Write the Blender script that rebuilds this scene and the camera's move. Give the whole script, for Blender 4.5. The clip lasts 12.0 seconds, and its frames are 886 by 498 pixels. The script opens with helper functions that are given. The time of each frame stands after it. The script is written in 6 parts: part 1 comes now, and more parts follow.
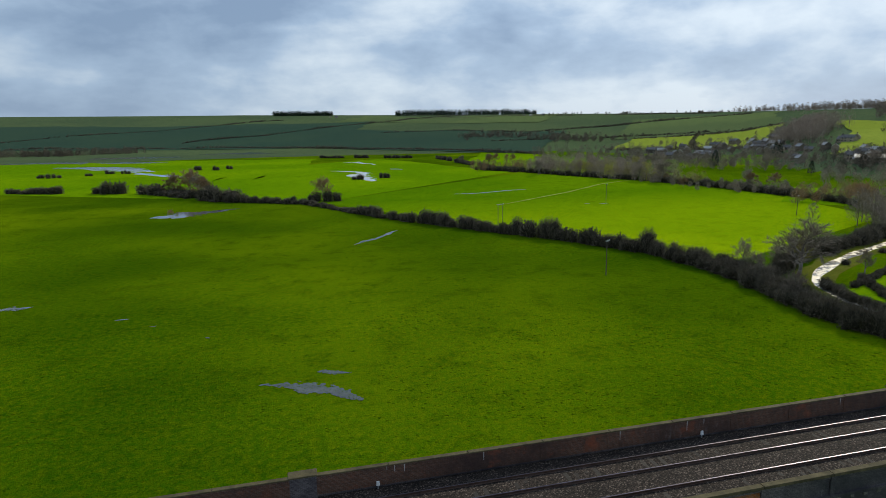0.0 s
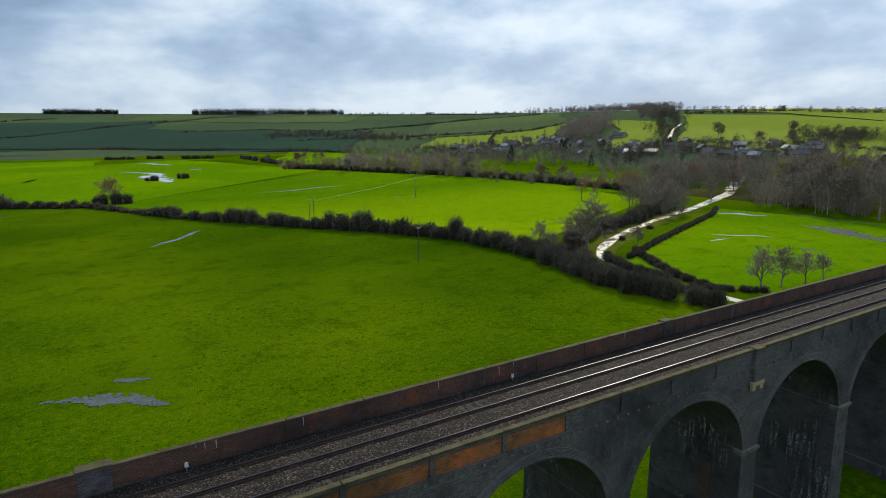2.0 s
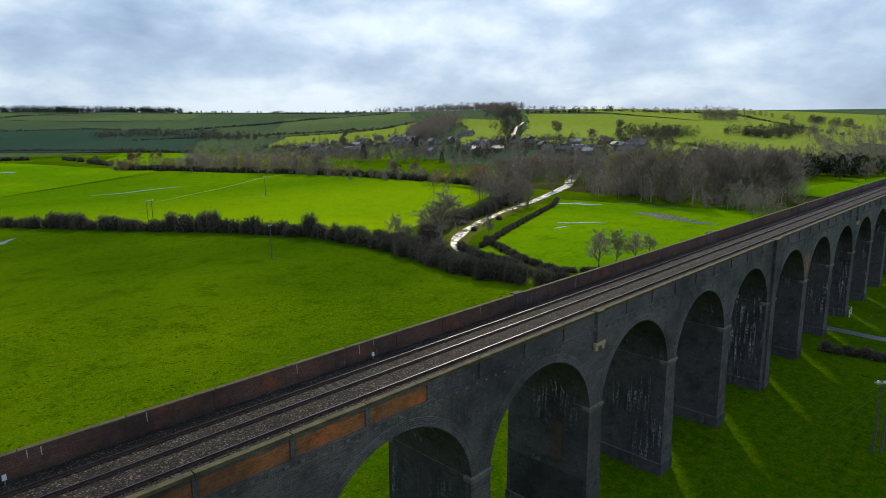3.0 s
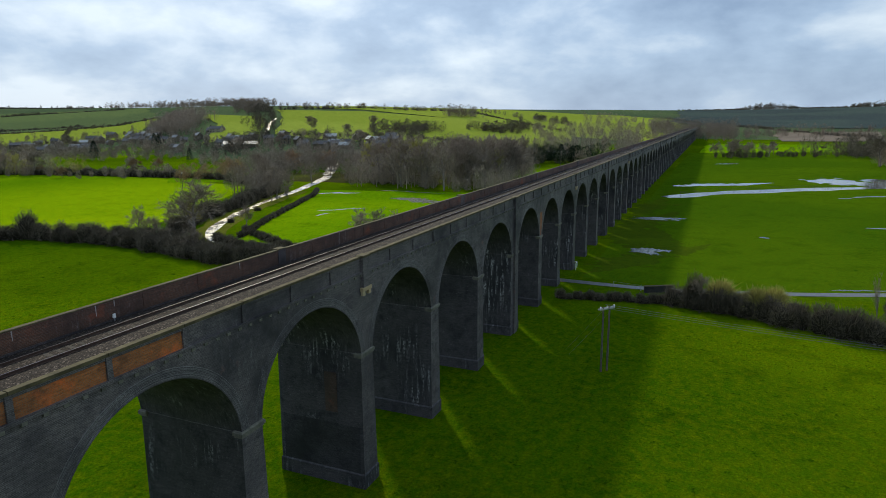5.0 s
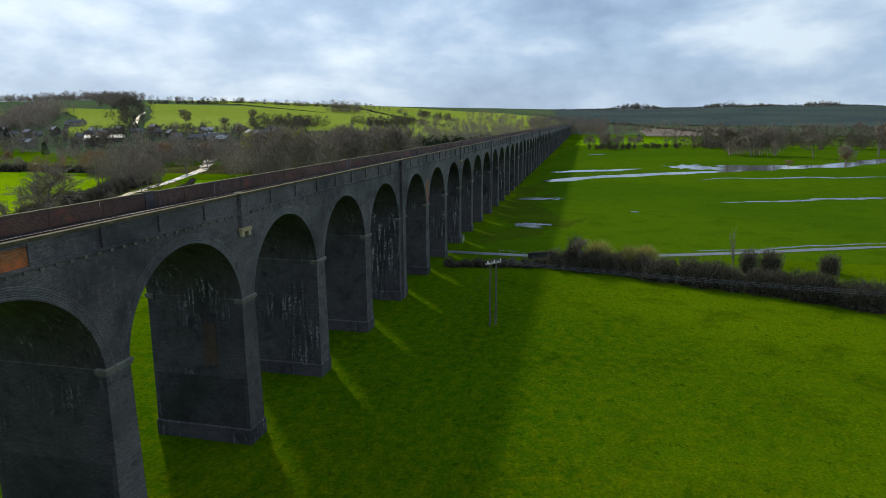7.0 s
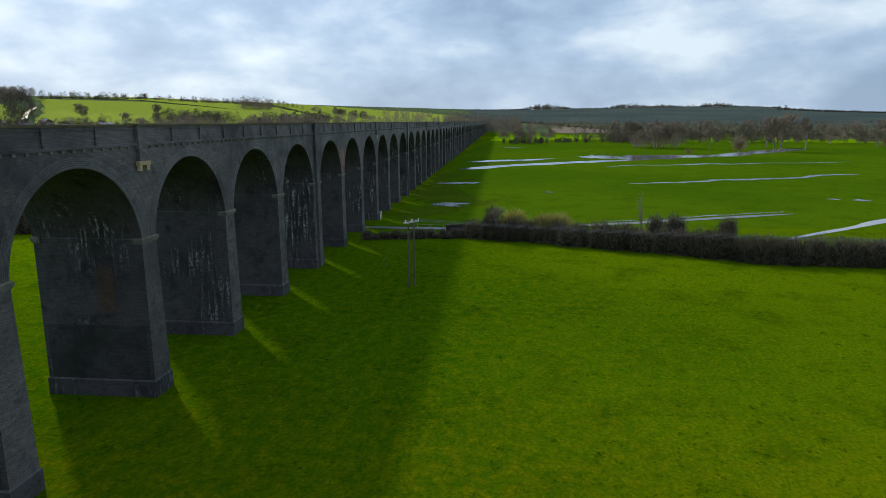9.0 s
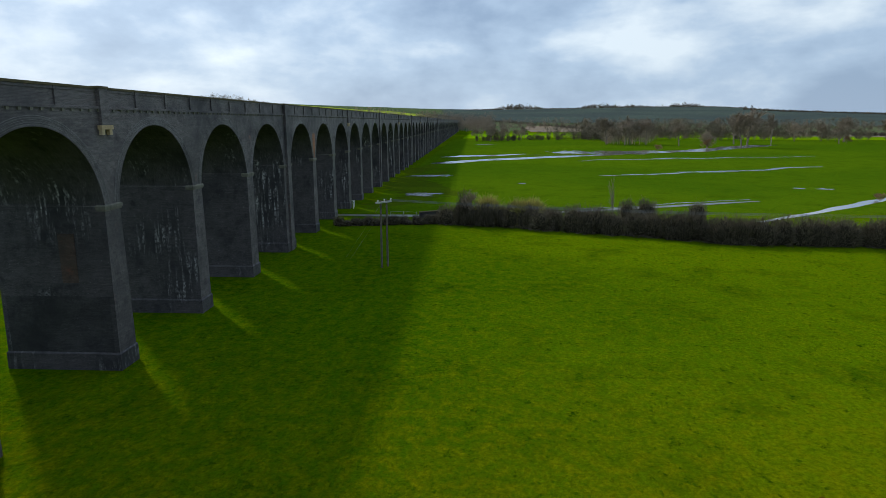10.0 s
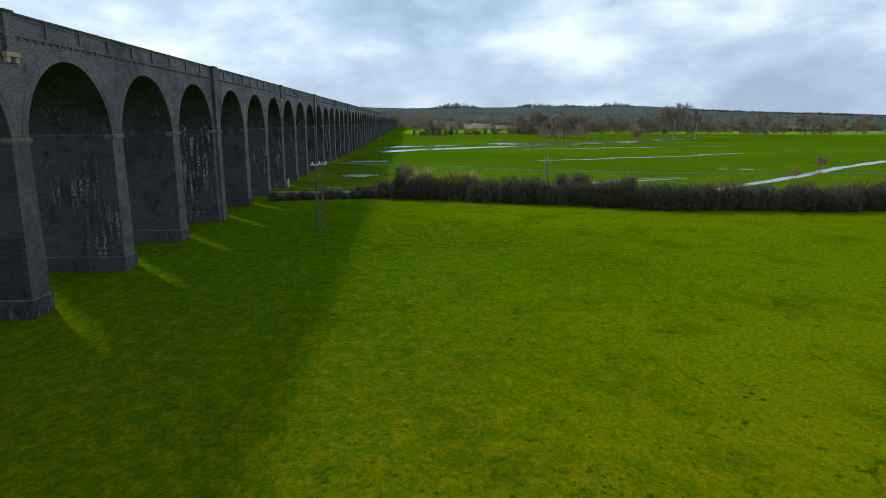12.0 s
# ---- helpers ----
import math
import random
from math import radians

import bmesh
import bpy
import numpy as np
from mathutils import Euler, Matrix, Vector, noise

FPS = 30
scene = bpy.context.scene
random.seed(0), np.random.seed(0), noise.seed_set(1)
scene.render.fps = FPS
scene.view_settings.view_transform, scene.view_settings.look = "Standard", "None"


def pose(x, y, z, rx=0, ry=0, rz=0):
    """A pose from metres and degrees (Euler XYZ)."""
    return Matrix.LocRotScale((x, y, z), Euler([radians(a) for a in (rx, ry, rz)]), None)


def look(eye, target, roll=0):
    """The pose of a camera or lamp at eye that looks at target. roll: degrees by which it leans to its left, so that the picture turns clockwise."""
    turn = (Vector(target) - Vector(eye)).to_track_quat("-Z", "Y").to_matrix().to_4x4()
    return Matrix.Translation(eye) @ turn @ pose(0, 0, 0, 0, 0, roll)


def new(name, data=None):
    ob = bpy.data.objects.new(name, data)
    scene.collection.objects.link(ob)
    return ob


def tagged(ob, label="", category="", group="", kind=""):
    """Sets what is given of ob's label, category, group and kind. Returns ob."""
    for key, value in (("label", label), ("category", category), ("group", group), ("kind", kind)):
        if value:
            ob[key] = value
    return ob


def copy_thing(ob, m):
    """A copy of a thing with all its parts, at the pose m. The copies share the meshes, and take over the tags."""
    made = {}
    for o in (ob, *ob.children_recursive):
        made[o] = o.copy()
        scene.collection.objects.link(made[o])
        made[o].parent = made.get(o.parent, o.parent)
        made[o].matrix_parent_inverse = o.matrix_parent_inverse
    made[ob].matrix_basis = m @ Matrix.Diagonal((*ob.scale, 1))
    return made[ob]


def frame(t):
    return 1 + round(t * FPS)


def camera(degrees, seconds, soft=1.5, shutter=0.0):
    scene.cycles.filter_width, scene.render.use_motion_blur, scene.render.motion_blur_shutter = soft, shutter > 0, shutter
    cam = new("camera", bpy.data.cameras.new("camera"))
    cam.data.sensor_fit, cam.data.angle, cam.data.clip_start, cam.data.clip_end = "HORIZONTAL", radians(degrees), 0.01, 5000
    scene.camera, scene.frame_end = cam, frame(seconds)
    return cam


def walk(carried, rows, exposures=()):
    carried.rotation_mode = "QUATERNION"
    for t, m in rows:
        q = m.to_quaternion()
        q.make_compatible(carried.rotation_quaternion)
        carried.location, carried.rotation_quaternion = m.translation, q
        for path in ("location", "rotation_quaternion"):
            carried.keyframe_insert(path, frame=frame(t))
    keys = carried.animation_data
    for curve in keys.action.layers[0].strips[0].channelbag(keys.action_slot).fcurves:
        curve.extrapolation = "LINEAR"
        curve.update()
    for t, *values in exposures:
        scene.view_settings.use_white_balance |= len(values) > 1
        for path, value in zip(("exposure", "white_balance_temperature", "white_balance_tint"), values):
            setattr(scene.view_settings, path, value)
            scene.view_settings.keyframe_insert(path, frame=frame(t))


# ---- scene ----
cam = camera(70.3, 12.0, soft=0.8)
PATH = [
    (0, (-0.769, -0.582, 39.846), (11.771, 46.865, 30.281), -0.99),
    (0.5, (-0.707, -0.544, 39.064), (14.043, 46.255, 29.461), -0.93),
    (1, (-0.652, -0.516, 38.373), (17.860, 44.916, 28.719), -0.92),
    (1.5, (-0.602, -0.497, 37.700), (21.729, 43.169, 27.973), -0.89),
    (2, (-0.558, -0.487, 36.993), (25.345, 41.159, 27.264), -0.84),
    (2.5, (-0.520, -0.485, 36.220), (29.621, 38.186, 26.416), -0.80),
    (3, (-0.487, -0.490, 35.362), (34.252, 34.081, 25.463), -0.74),
    (3.5, (-0.461, -0.502, 34.413), (38.559, 29.127, 24.438), -0.63),
    (5.5, (-0.419, -0.609, 29.827), (45.439, 16.532, 19.665), -0.44),
    (6, (-0.424, -0.648, 28.544), (46.143, 14.431, 18.341), -0.38),
    (6.5, (-0.436, -0.691, 27.235), (46.814, 12.075, 17.012), -0.31),
    (7, (-0.455, -0.736, 25.911), (47.259, 10.181, 15.702), -0.26),
    (9, (-0.596, -0.941, 20.647), (48.148, 3.667, 10.511), -0.17),
    (9.5, (-0.649, -0.994, 19.365), (48.189, 2.536, 9.244), -0.15),
    (10, (-0.709, -1.048, 18.106), (48.193, 1.497, 7.998), -0.12),
    (10.5, (-0.776, -1.101, 16.874), (48.178, 0.167, 6.777), -0.07),
    (11, (-0.850, -1.153, 15.682), (48.112, -1.501, 5.552), 0.05),
    (11.5, (-0.931, -1.203, 14.544), (48.000, -2.843, 4.391), 0.06),
    (12, (-1.020, -1.251, 13.486), (47.895, -3.498, 3.374), 0.01),
]
EXPOSURES = [(0.0, -0.23, 6150, 8), (2.5, -0.1, 6150, 8), (3.5, -0.04, 6150, 8), (5.5, -0.1, 6150, 8), (7.0, -0.04, 6150, 8), (9.5, 0.02, 6250, 8), (10.5, 0.06, 6300, 8), (12.0, 0.25, 6400, 8)]
walk(cam, [(t, look(eye, target, roll)) for t, eye, target, roll in PATH], EXPOSURES)

# ---- light ----
SUN_AZ, SUN_EL = 40.0, 33.0
world = bpy.data.worlds.new("sky")
scene.world = world
world.use_nodes = True


def build_world():
    nt = world.node_tree
    nt.nodes.clear()
    N, L = nt.nodes.new, nt.links.new
    out, bg = N("ShaderNodeOutputWorld"), N("ShaderNodeBackground")
    sky = N("ShaderNodeTexSky")
    sky.sky_type, sky.sun_disc = "NISHITA", False
    sky.sun_elevation, sky.sun_rotation = radians(SUN_EL), radians(90 - SUN_AZ)
    co, sep = N("ShaderNodeTexCoord"), N("ShaderNodeSeparateXYZ")
    L(co.outputs["Generated"], sep.inputs[0])

    def op(kind, a, b=None, clamp=False):
        n = N("ShaderNodeMath")
        n.operation, n.use_clamp = kind, clamp
        for i, v in enumerate((a, b)):
            if v is None:
                continue
            if isinstance(v, (int, float)):
                n.inputs[i].default_value = v
            else:
                L(v, n.inputs[i])
        return n.outputs[0]

    # banks of cloud, flattened towards the horizon
    def cloud(scale, detail, rough, shift, flat, twist=0.0):
        m = N("ShaderNodeMapping")
        m.inputs["Location"].default_value = shift
        m.inputs["Scale"].default_value = (1, 1, flat)
        m.inputs["Rotation"].default_value = (0, 0, radians(-20))
        L(co.outputs["Generated"], m.inputs["Vector"])
        n = N("ShaderNodeTexNoise")
        n.inputs["Scale"].default_value, n.inputs["Detail"].default_value = scale, detail
        n.inputs["Roughness"].default_value, n.inputs["Distortion"].default_value = rough, twist
        L(m.outputs[0], n.inputs["Vector"])
        return n.outputs["Fac"]

    big, small = cloud(2.7, 5, 0.48, (3.1, 1.7, 0), 3.0, 0.25), cloud(6.5, 7, 0.55, (7.3, 2.2, 4), 2.0, 0.1)
    fac = op("ADD", op("MULTIPLY", big, 0.62), op("MULTIPLY", small, 0.38))
    ramp = N("ShaderNodeValToRGB")
    e = ramp.color_ramp.elements
    e[0].position, e[0].color = 0.405, (0.3, 0.41, 0.58, 1)
    e[1].position, e[1].color = 0.612, (0.83, 0.92, 1.0, 1)
    mid = ramp.color_ramp.elements.new(0.5)
    mid.color = (0.46, 0.59, 0.765, 1)
    L(fac, ramp.inputs[0])
    # thin clear-sky tint between the clouds
    tint = N("ShaderNodeMix")
    tint.data_type, tint.blend_type = "RGBA", "ADD"
    tint.inputs["Factor"].default_value = 0.01
    L(ramp.outputs[0], tint.inputs["A"])
    L(sky.outputs[0], tint.inputs["B"])
    # towards the horizon the gaps close to a pale layer
    low = op("POWER", op("SUBTRACT", 1.0, op("MAXIMUM", sep.outputs["Z"], 0.0), True), 16.0)
    pale = N("ShaderNodeMix")
    pale.data_type = "RGBA"
    L(op("MULTIPLY", low, 0.3), pale.inputs["Factor"])
    L(tint.outputs["Result"], pale.inputs["A"])
    pale.inputs["B"].default_value = (0.58, 0.7, 0.84, 1)
    # the veiled sun brightens the cloud round it
    way = N("ShaderNodeVectorMath")
    way.operation = "DOT_PRODUCT"
    L(co.outputs["Generated"], way.inputs[0])
    way.inputs[1].default_value = (math.cos(radians(SUN_EL)) * math.cos(radians(SUN_AZ)), math.cos(radians(SUN_EL)) * math.sin(radians(SUN_AZ)), math.sin(radians(SUN_EL)))
    glow = op("POWER", op("MAXIMUM", way.outputs["Value"], 0.0), 3.0)
    lit = N("ShaderNodeMix")
    lit.data_type, lit.blend_type = "RGBA", "MULTIPLY"
    lit.inputs["Factor"].default_value = 1.0
    L(pale.outputs["Result"], lit.inputs["A"])
    gain = N("ShaderNodeCombineColor")
    for key, k in (("Red", 0.2), ("Green", 0.19), ("Blue", 0.19)):
        L(op("ADD", op("MULTIPLY", glow, k), 0.9), gain.inputs[key])
    L(gain.outputs[0], lit.inputs["B"])
    L(lit.outputs["Result"], bg.inputs["Color"])
    bg.inputs["Strength"].default_value = 0.95
    L(bg.outputs[0], out.inputs[0])


build_world()
sun_data = bpy.data.lights.new("sun", "SUN")
sun_data.energy, sun_data.angle, sun_data.color = 2.8, radians(3.5), (1.0, 0.85, 0.58)
sun = new("sun", sun_data)
sun_way = Vector((math.cos(radians(SUN_EL)) * math.cos(radians(SUN_AZ)), math.cos(radians(SUN_EL)) * math.sin(radians(SUN_AZ)), math.sin(radians(SUN_EL))))
sun.matrix_basis = look(sun_way * 900, (0, 0, 0))


# ---- materials ----
def noise_stack(nt, vec, scales):
    outs = []
    for s, d, r in scales:
        n = nt.nodes.new("ShaderNodeTexNoise")
        n.inputs["Scale"].default_value, n.inputs["Detail"].default_value, n.inputs["Roughness"].default_value = s, d, r
        nt.links.new(vec, n.inputs["Vector"])
        outs.append(n.outputs["Fac"])
    return outs


def mix_rgb(nt, fac, a, b, blend="MIX"):
    m = nt.nodes.new("ShaderNodeMix")
    m.data_type, m.blend_type = "RGBA", blend
    for key, v in (("Factor", fac), ("A", a), ("B", b)):
        if isinstance(v, (int, float)):
            m.inputs[key].default_value = v
        elif isinstance(v, tuple):
            m.inputs[key].default_value = (*v, 1)
        else:
            nt.links.new(v, m.inputs[key])
    return m.outputs["Result"]


def ramp_of(nt, fac, lo, hi):
    r = nt.nodes.new("ShaderNodeMapRange")
    r.inputs["From Min"].default_value, r.inputs["From Max"].default_value = lo, hi
    nt.links.new(fac, r.inputs["Value"])
    return r.outputs[0]


def material(name, rough=0.8, metal=0.0, spec=0.4):
    m = bpy.data.materials.new(name)
    m.use_nodes = True
    b = m.node_tree.nodes["Principled BSDF"]
    b.inputs["Roughness"].default_value, b.inputs["Metallic"].default_value = rough, metal
    b.inputs["Specular IOR Level"].default_value = spec
    return m, m.node_tree, b


def place_of(nt, what="Object"):
    if what == "World":
        return nt.nodes.new("ShaderNodeNewGeometry").outputs["Position"]
    return nt.nodes.new("ShaderNodeTexCoord").outputs[what]


def bump(nt, b, height, strength, dist):
    n = nt.nodes.new("ShaderNodeBump")
    n.inputs["Strength"].default_value, n.inputs["Distance"].default_value = strength, dist
    nt.links.new(height, n.inputs["Height"])
    nt.links.new(n.outputs[0], b.inputs["Normal"])


def grass(name, dark, mid, light, patch=0.012, rough=0.9, beyond=None, cloud_fade=None):
    """Grazed turf: field-sized drifts, partly painted sun patches, metre-sized patches and tufts."""
    m, nt, b = material(name, rough, spec=0.0)
    p = place_of(nt, "World")
    big, med, dry, tuft, fine, blade = noise_stack(nt, p, ((patch, 3, 0.5), (0.13, 4, 0.6), (0.85, 5, 0.75), (0.6, 5, 0.75), (3.2, 6, 0.75), (14.0, 2, 0.6)))
    c = mix_rgb(nt, ramp_of(nt, big, 0.44, 0.58), mid, light)
    c = mix_rgb(nt, ramp_of(nt, med, 0.5, 0.8), c, dark)
    straw = tuple(v * k for v, k in zip(light, (1.55, 1.05, 1.0)))
    c = mix_rgb(nt, ramp_of(nt, dry, 0.42, 0.85), c, straw)
    c = mix_rgb(nt, ramp_of(nt, tuft, 0.58, 0.68), c, dark)
    if cloud_fade:
        # warm sunlit tone on one side of the field, fading into painted cloud shade
        near, far, sunny_tone, clouded_tone = cloud_fade
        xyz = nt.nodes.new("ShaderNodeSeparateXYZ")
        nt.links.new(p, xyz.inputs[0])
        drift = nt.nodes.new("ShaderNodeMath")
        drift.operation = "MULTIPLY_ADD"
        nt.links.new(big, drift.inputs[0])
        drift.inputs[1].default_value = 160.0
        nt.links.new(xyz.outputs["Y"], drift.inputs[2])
        c = mix_rgb(nt, 1.0, c, mix_rgb(nt, ramp_of(nt, drift.outputs[0], near + 80, far + 80), sunny_tone, clouded_tone), "MULTIPLY")
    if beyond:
        # the field beyond the viaduct is another sward; both carry painted cloud drifts
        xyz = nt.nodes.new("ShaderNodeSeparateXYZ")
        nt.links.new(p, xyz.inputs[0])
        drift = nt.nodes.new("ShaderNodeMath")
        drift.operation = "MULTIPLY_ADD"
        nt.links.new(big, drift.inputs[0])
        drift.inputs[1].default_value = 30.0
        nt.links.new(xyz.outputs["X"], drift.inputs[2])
        # yellow-bright at the near end, darker further on, standing in for cloud over it
        cloud_tone = mix_rgb(nt, ramp_of(nt, drift.outputs[0], 36.0, 62.0), (1.17, 0.97, 0.9), (0.84, 0.93, 0.9))
        # broad patches painted as passing cloud shadow
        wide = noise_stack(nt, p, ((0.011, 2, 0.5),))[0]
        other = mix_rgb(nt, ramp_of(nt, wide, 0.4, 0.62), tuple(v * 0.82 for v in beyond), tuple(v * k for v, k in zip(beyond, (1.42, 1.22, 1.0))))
        c = mix_rgb(nt, 1.0, c, mix_rgb(nt, ramp_of(nt, xyz.outputs["Y"], 26.0, 32.0), cloud_tone, other), "MULTIPLY")
    k = mix_rgb(nt, ramp_of(nt, fine, 0.32, 0.68), (0.62, 0.66, 0.66), (1.4, 1.33, 1.33))
    c = mix_rgb(nt, 1.0, c, k, "MULTIPLY")
    k = mix_rgb(nt, ramp_of(nt, blade, 0.3, 0.7), (0.75, 0.77, 0.77), (1.25, 1.22, 1.22))
    c = mix_rgb(nt, 1.0, c, k, "MULTIPLY")
    nt.links.new(c, b.inputs["Base Color"])
    add = nt.nodes.new("ShaderNodeMath")
    add.operation = "ADD"
    nt.links.new(tuft, add.inputs[0])
    nt.links.new(fine, add.inputs[1])
    bump(nt, b, add.outputs[0], 0.7, 0.2)
    return m


def brickwork(name, a, b2, mortar, stain, pale, wet=0.55, rusty=0.56, limed=0.52):
    """Engineering brick in metres of the surface, with damp streaks, soot and lime runs."""
    m, nt, b = material(name, wet, spec=0.35)
    uv = place_of(nt, "UV")
    br = nt.nodes.new("ShaderNodeTexBrick")
    br.inputs["Scale"].default_value = 1.0
    br.inputs["Brick Width"].default_value, br.inputs["Row Height"].default_value = 0.23, 0.078
    br.inputs["Mortar Size"].default_value, br.inputs["Bias"].default_value = 0.011, -0.1
    br.inputs["Color1"].default_value, br.inputs["Color2"].default_value = (*a, 1), (*b2, 1)
    br.inputs["Mortar"].default_value = (*mortar, 1)
    nt.links.new(uv, br.inputs["Vector"])
    p = place_of(nt, "World")
    big, med, fine = noise_stack(nt, p, ((0.22, 4, 0.6), (0.9, 5, 0.65), (9.0, 3, 0.6)))
    # weathered courses: long thin runs of paler and darker bricks
    mu = nt.nodes.new("ShaderNodeMapping")
    mu.inputs["Scale"].default_value = (0.9, 6.4, 1.0)
    nt.links.new(uv, mu.inputs["Vector"])
    lines, specks = noise_stack(nt, mu.outputs[0], ((1.0, 4, 0.7), (4.5, 2, 0.6)))
    k = mix_rgb(nt, ramp_of(nt, lines, 0.34, 0.66), (0.74, 0.74, 0.75), (1.3, 1.27, 1.24))
    c = mix_rgb(nt, 1.0, br.outputs["Color"], k, "MULTIPLY")
    c = mix_rgb(nt, ramp_of(nt, specks, 0.66, 0.8), c, pale)
    c = mix_rgb(nt, ramp_of(nt, big, 0.42, 0.7), c, stain)
    c = mix_rgb(nt, ramp_of(nt, med, 0.52, 0.78), c, stain)
    # rusty patches where the face has spalled
    rust, lime, where = noise_stack(nt, p, ((0.35, 5, 0.7), (3.5, 5, 0.75), (0.075, 2, 0.5)))
    c = mix_rgb(nt, ramp_of(nt, rust, rusty, rusty + 0.18), c, tuple(v * k for v, k in zip(b2, (1.9, 1.15, 0.85))))
    # runs of lime washed down the face
    mp = nt.nodes.new("ShaderNodeMapping")
    mp.inputs["Scale"].default_value = (3.0, 3.0, 0.3)
    nt.links.new(p, mp.inputs["Vector"])
    run, spot = noise_stack(nt, mp.outputs[0], ((1.0, 5, 0.62), (2.3, 3, 0.6)))
    mul = nt.nodes.new("ShaderNodeMath")
    mul.operation = "MULTIPLY"
    nt.links.new(ramp_of(nt, run, 0.5, 0.64), mul.inputs[0])
    nt.links.new(ramp_of(nt, big, 0.48, 0.6), mul.inputs[1])
    chip = nt.nodes.new("ShaderNodeMath")
    chip.operation = "MULTIPLY"
    nt.links.new(mul.outputs[0], chip.inputs[0])
    spot_on = nt.nodes.new("ShaderNodeMath")
    spot_on.operation = "MULTIPLY"
    nt.links.new(ramp_of(nt, lime, 0.44, 0.56), spot_on.inputs[0])
    nt.links.new(ramp_of(nt, where, limed, limed + 0.13), spot_on.inputs[1])
    nt.links.new(spot_on.outputs[0], chip.inputs[1])
    c = mix_rgb(nt, chip.outputs[0], c, pale)
    k = mix_rgb(nt, ramp_of(nt, fine, 0.3, 0.7), (0.8, 0.8, 0.8), (1.2, 1.2, 1.2))
    c = mix_rgb(nt, 1.0, c, k, "MULTIPLY")
    nt.links.new(c, b.inputs["Base Color"])
    nt.links.new(ramp_of(nt, med, -0.4, 1.2), b.inputs["Roughness"])
    bump(nt, b, br.outputs["Fac"], -0.35, 0.01)
    return m


def plain(name, a, b2, scale=2.0, rough=0.8, metal=0.0, spec=0.4, relief=0.02, random_by=0.0):
    """Any matter with two tones mixed at two scales and a little relief."""
    m, nt, b = material(name, rough, metal, spec)
    p = place_of(nt, "World")
    n1, n2 = noise_stack(nt, p, ((scale, 5, 0.6), (scale * 7, 3, 0.6)))
    c = mix_rgb(nt, ramp_of(nt, n1, 0.35, 0.65), a, b2)
    k = mix_rgb(nt, ramp_of(nt, n2, 0.3, 0.7), (0.8, 0.8, 0.8), (1.2, 1.2, 1.2))
    c = mix_rgb(nt, 1.0, c, k, "MULTIPLY")
    if random_by:
        info = nt.nodes.new("ShaderNodeObjectInfo")
        r = mix_rgb(nt, info.outputs["Random"], (1 - random_by,) * 3, (1 + random_by,) * 3)
        c = mix_rgb(nt, 1.0, c, r, "MULTIPLY")
    nt.links.new(c, b.inputs["Base Color"])
    if relief:
        bump(nt, b, n2, 0.5, relief)
    return m


def stones(name, dark, mid, light):
    """Loose crushed stone: every stone a tone of its own, dark gaps between."""
    m, nt, b = material(name, 0.9, spec=0.2)
    p = place_of(nt, "World")
    v = nt.nodes.new("ShaderNodeTexVoronoi")
    v.inputs["Scale"].default_value = 11.0
    nt.links.new(p, v.inputs["Vector"])
    sep = nt.nodes.new("ShaderNodeSeparateColor")
    nt.links.new(v.outputs["Color"], sep.inputs[0])
    c = mix_rgb(nt, ramp_of(nt, sep.outputs[0], 0.1, 0.75), dark, mid)
    c = mix_rgb(nt, ramp_of(nt, sep.outputs[1], 0.72, 1.0), c, light)
    c = mix_rgb(nt, ramp_of(nt, v.outputs["Distance"], 0.35, 0.8), c, dark)
    big, = noise_stack(nt, p, ((0.7, 4, 0.6),))
    k = mix_rgb(nt, ramp_of(nt, big, 0.35, 0.65), (0.75, 0.75, 0.75), (1.25, 1.22, 1.2))
    c = mix_rgb(nt, 1.0, c, k, "MULTIPLY")
    nt.links.new(c, b.inputs["Base Color"])
    bump(nt, b, v.outputs["Distance"], -0.9, 0.08)
    return m


def shallow(name, tone, turf):
    """Rain water lying among grass blades that break its surface."""
    m, nt, b = material(name, 0.1, spec=0.9)
    p = place_of(nt, "World")
    n1, n2, n3 = noise_stack(nt, p, ((0.5, 4, 0.6), (1.7, 6, 0.8), (6.0, 2, 0.5)))
    c = mix_rgb(nt, ramp_of(nt, n1, 0.35, 0.65), tone, tuple(v * 0.6 for v in tone))
    reed = ramp_of(nt, n2, 0.5, 0.6)
    c = mix_rgb(nt, reed, c, turf)
    nt.links.new(c, b.inputs["Base Color"])
    for key, lo, hi in (("Roughness", 0.22, 0.9), ("Specular IOR Level", 0.8, 0.05)):
        r = nt.nodes.new("ShaderNodeMapRange")
        r.inputs["To Min"].default_value, r.inputs["To Max"].default_value = lo, hi
        nt.links.new(reed, r.inputs["Value"])
        nt.links.new(r.outputs[0], b.inputs[key])
    b.inputs["IOR"].default_value = 1.33
    bump(nt, b, n3, 0.12, 0.012)
    return m


def water_mat(name, tone, rough, ripple):
    m, nt, b = material(name, rough, spec=0.9)
    p = place_of(nt, "World")
    n1, n2 = noise_stack(nt, p, ((0.5, 4, 0.6), (5.0, 2, 0.5)))
    c = mix_rgb(nt, ramp_of(nt, n1, 0.35, 0.65), tone, tuple(v * 0.6 for v in tone))
    nt.links.new(c, b.inputs["Base Color"])
    b.inputs["IOR"].default_value = 1.33
    bump(nt, b, n2, 0.12, ripple)
    return m


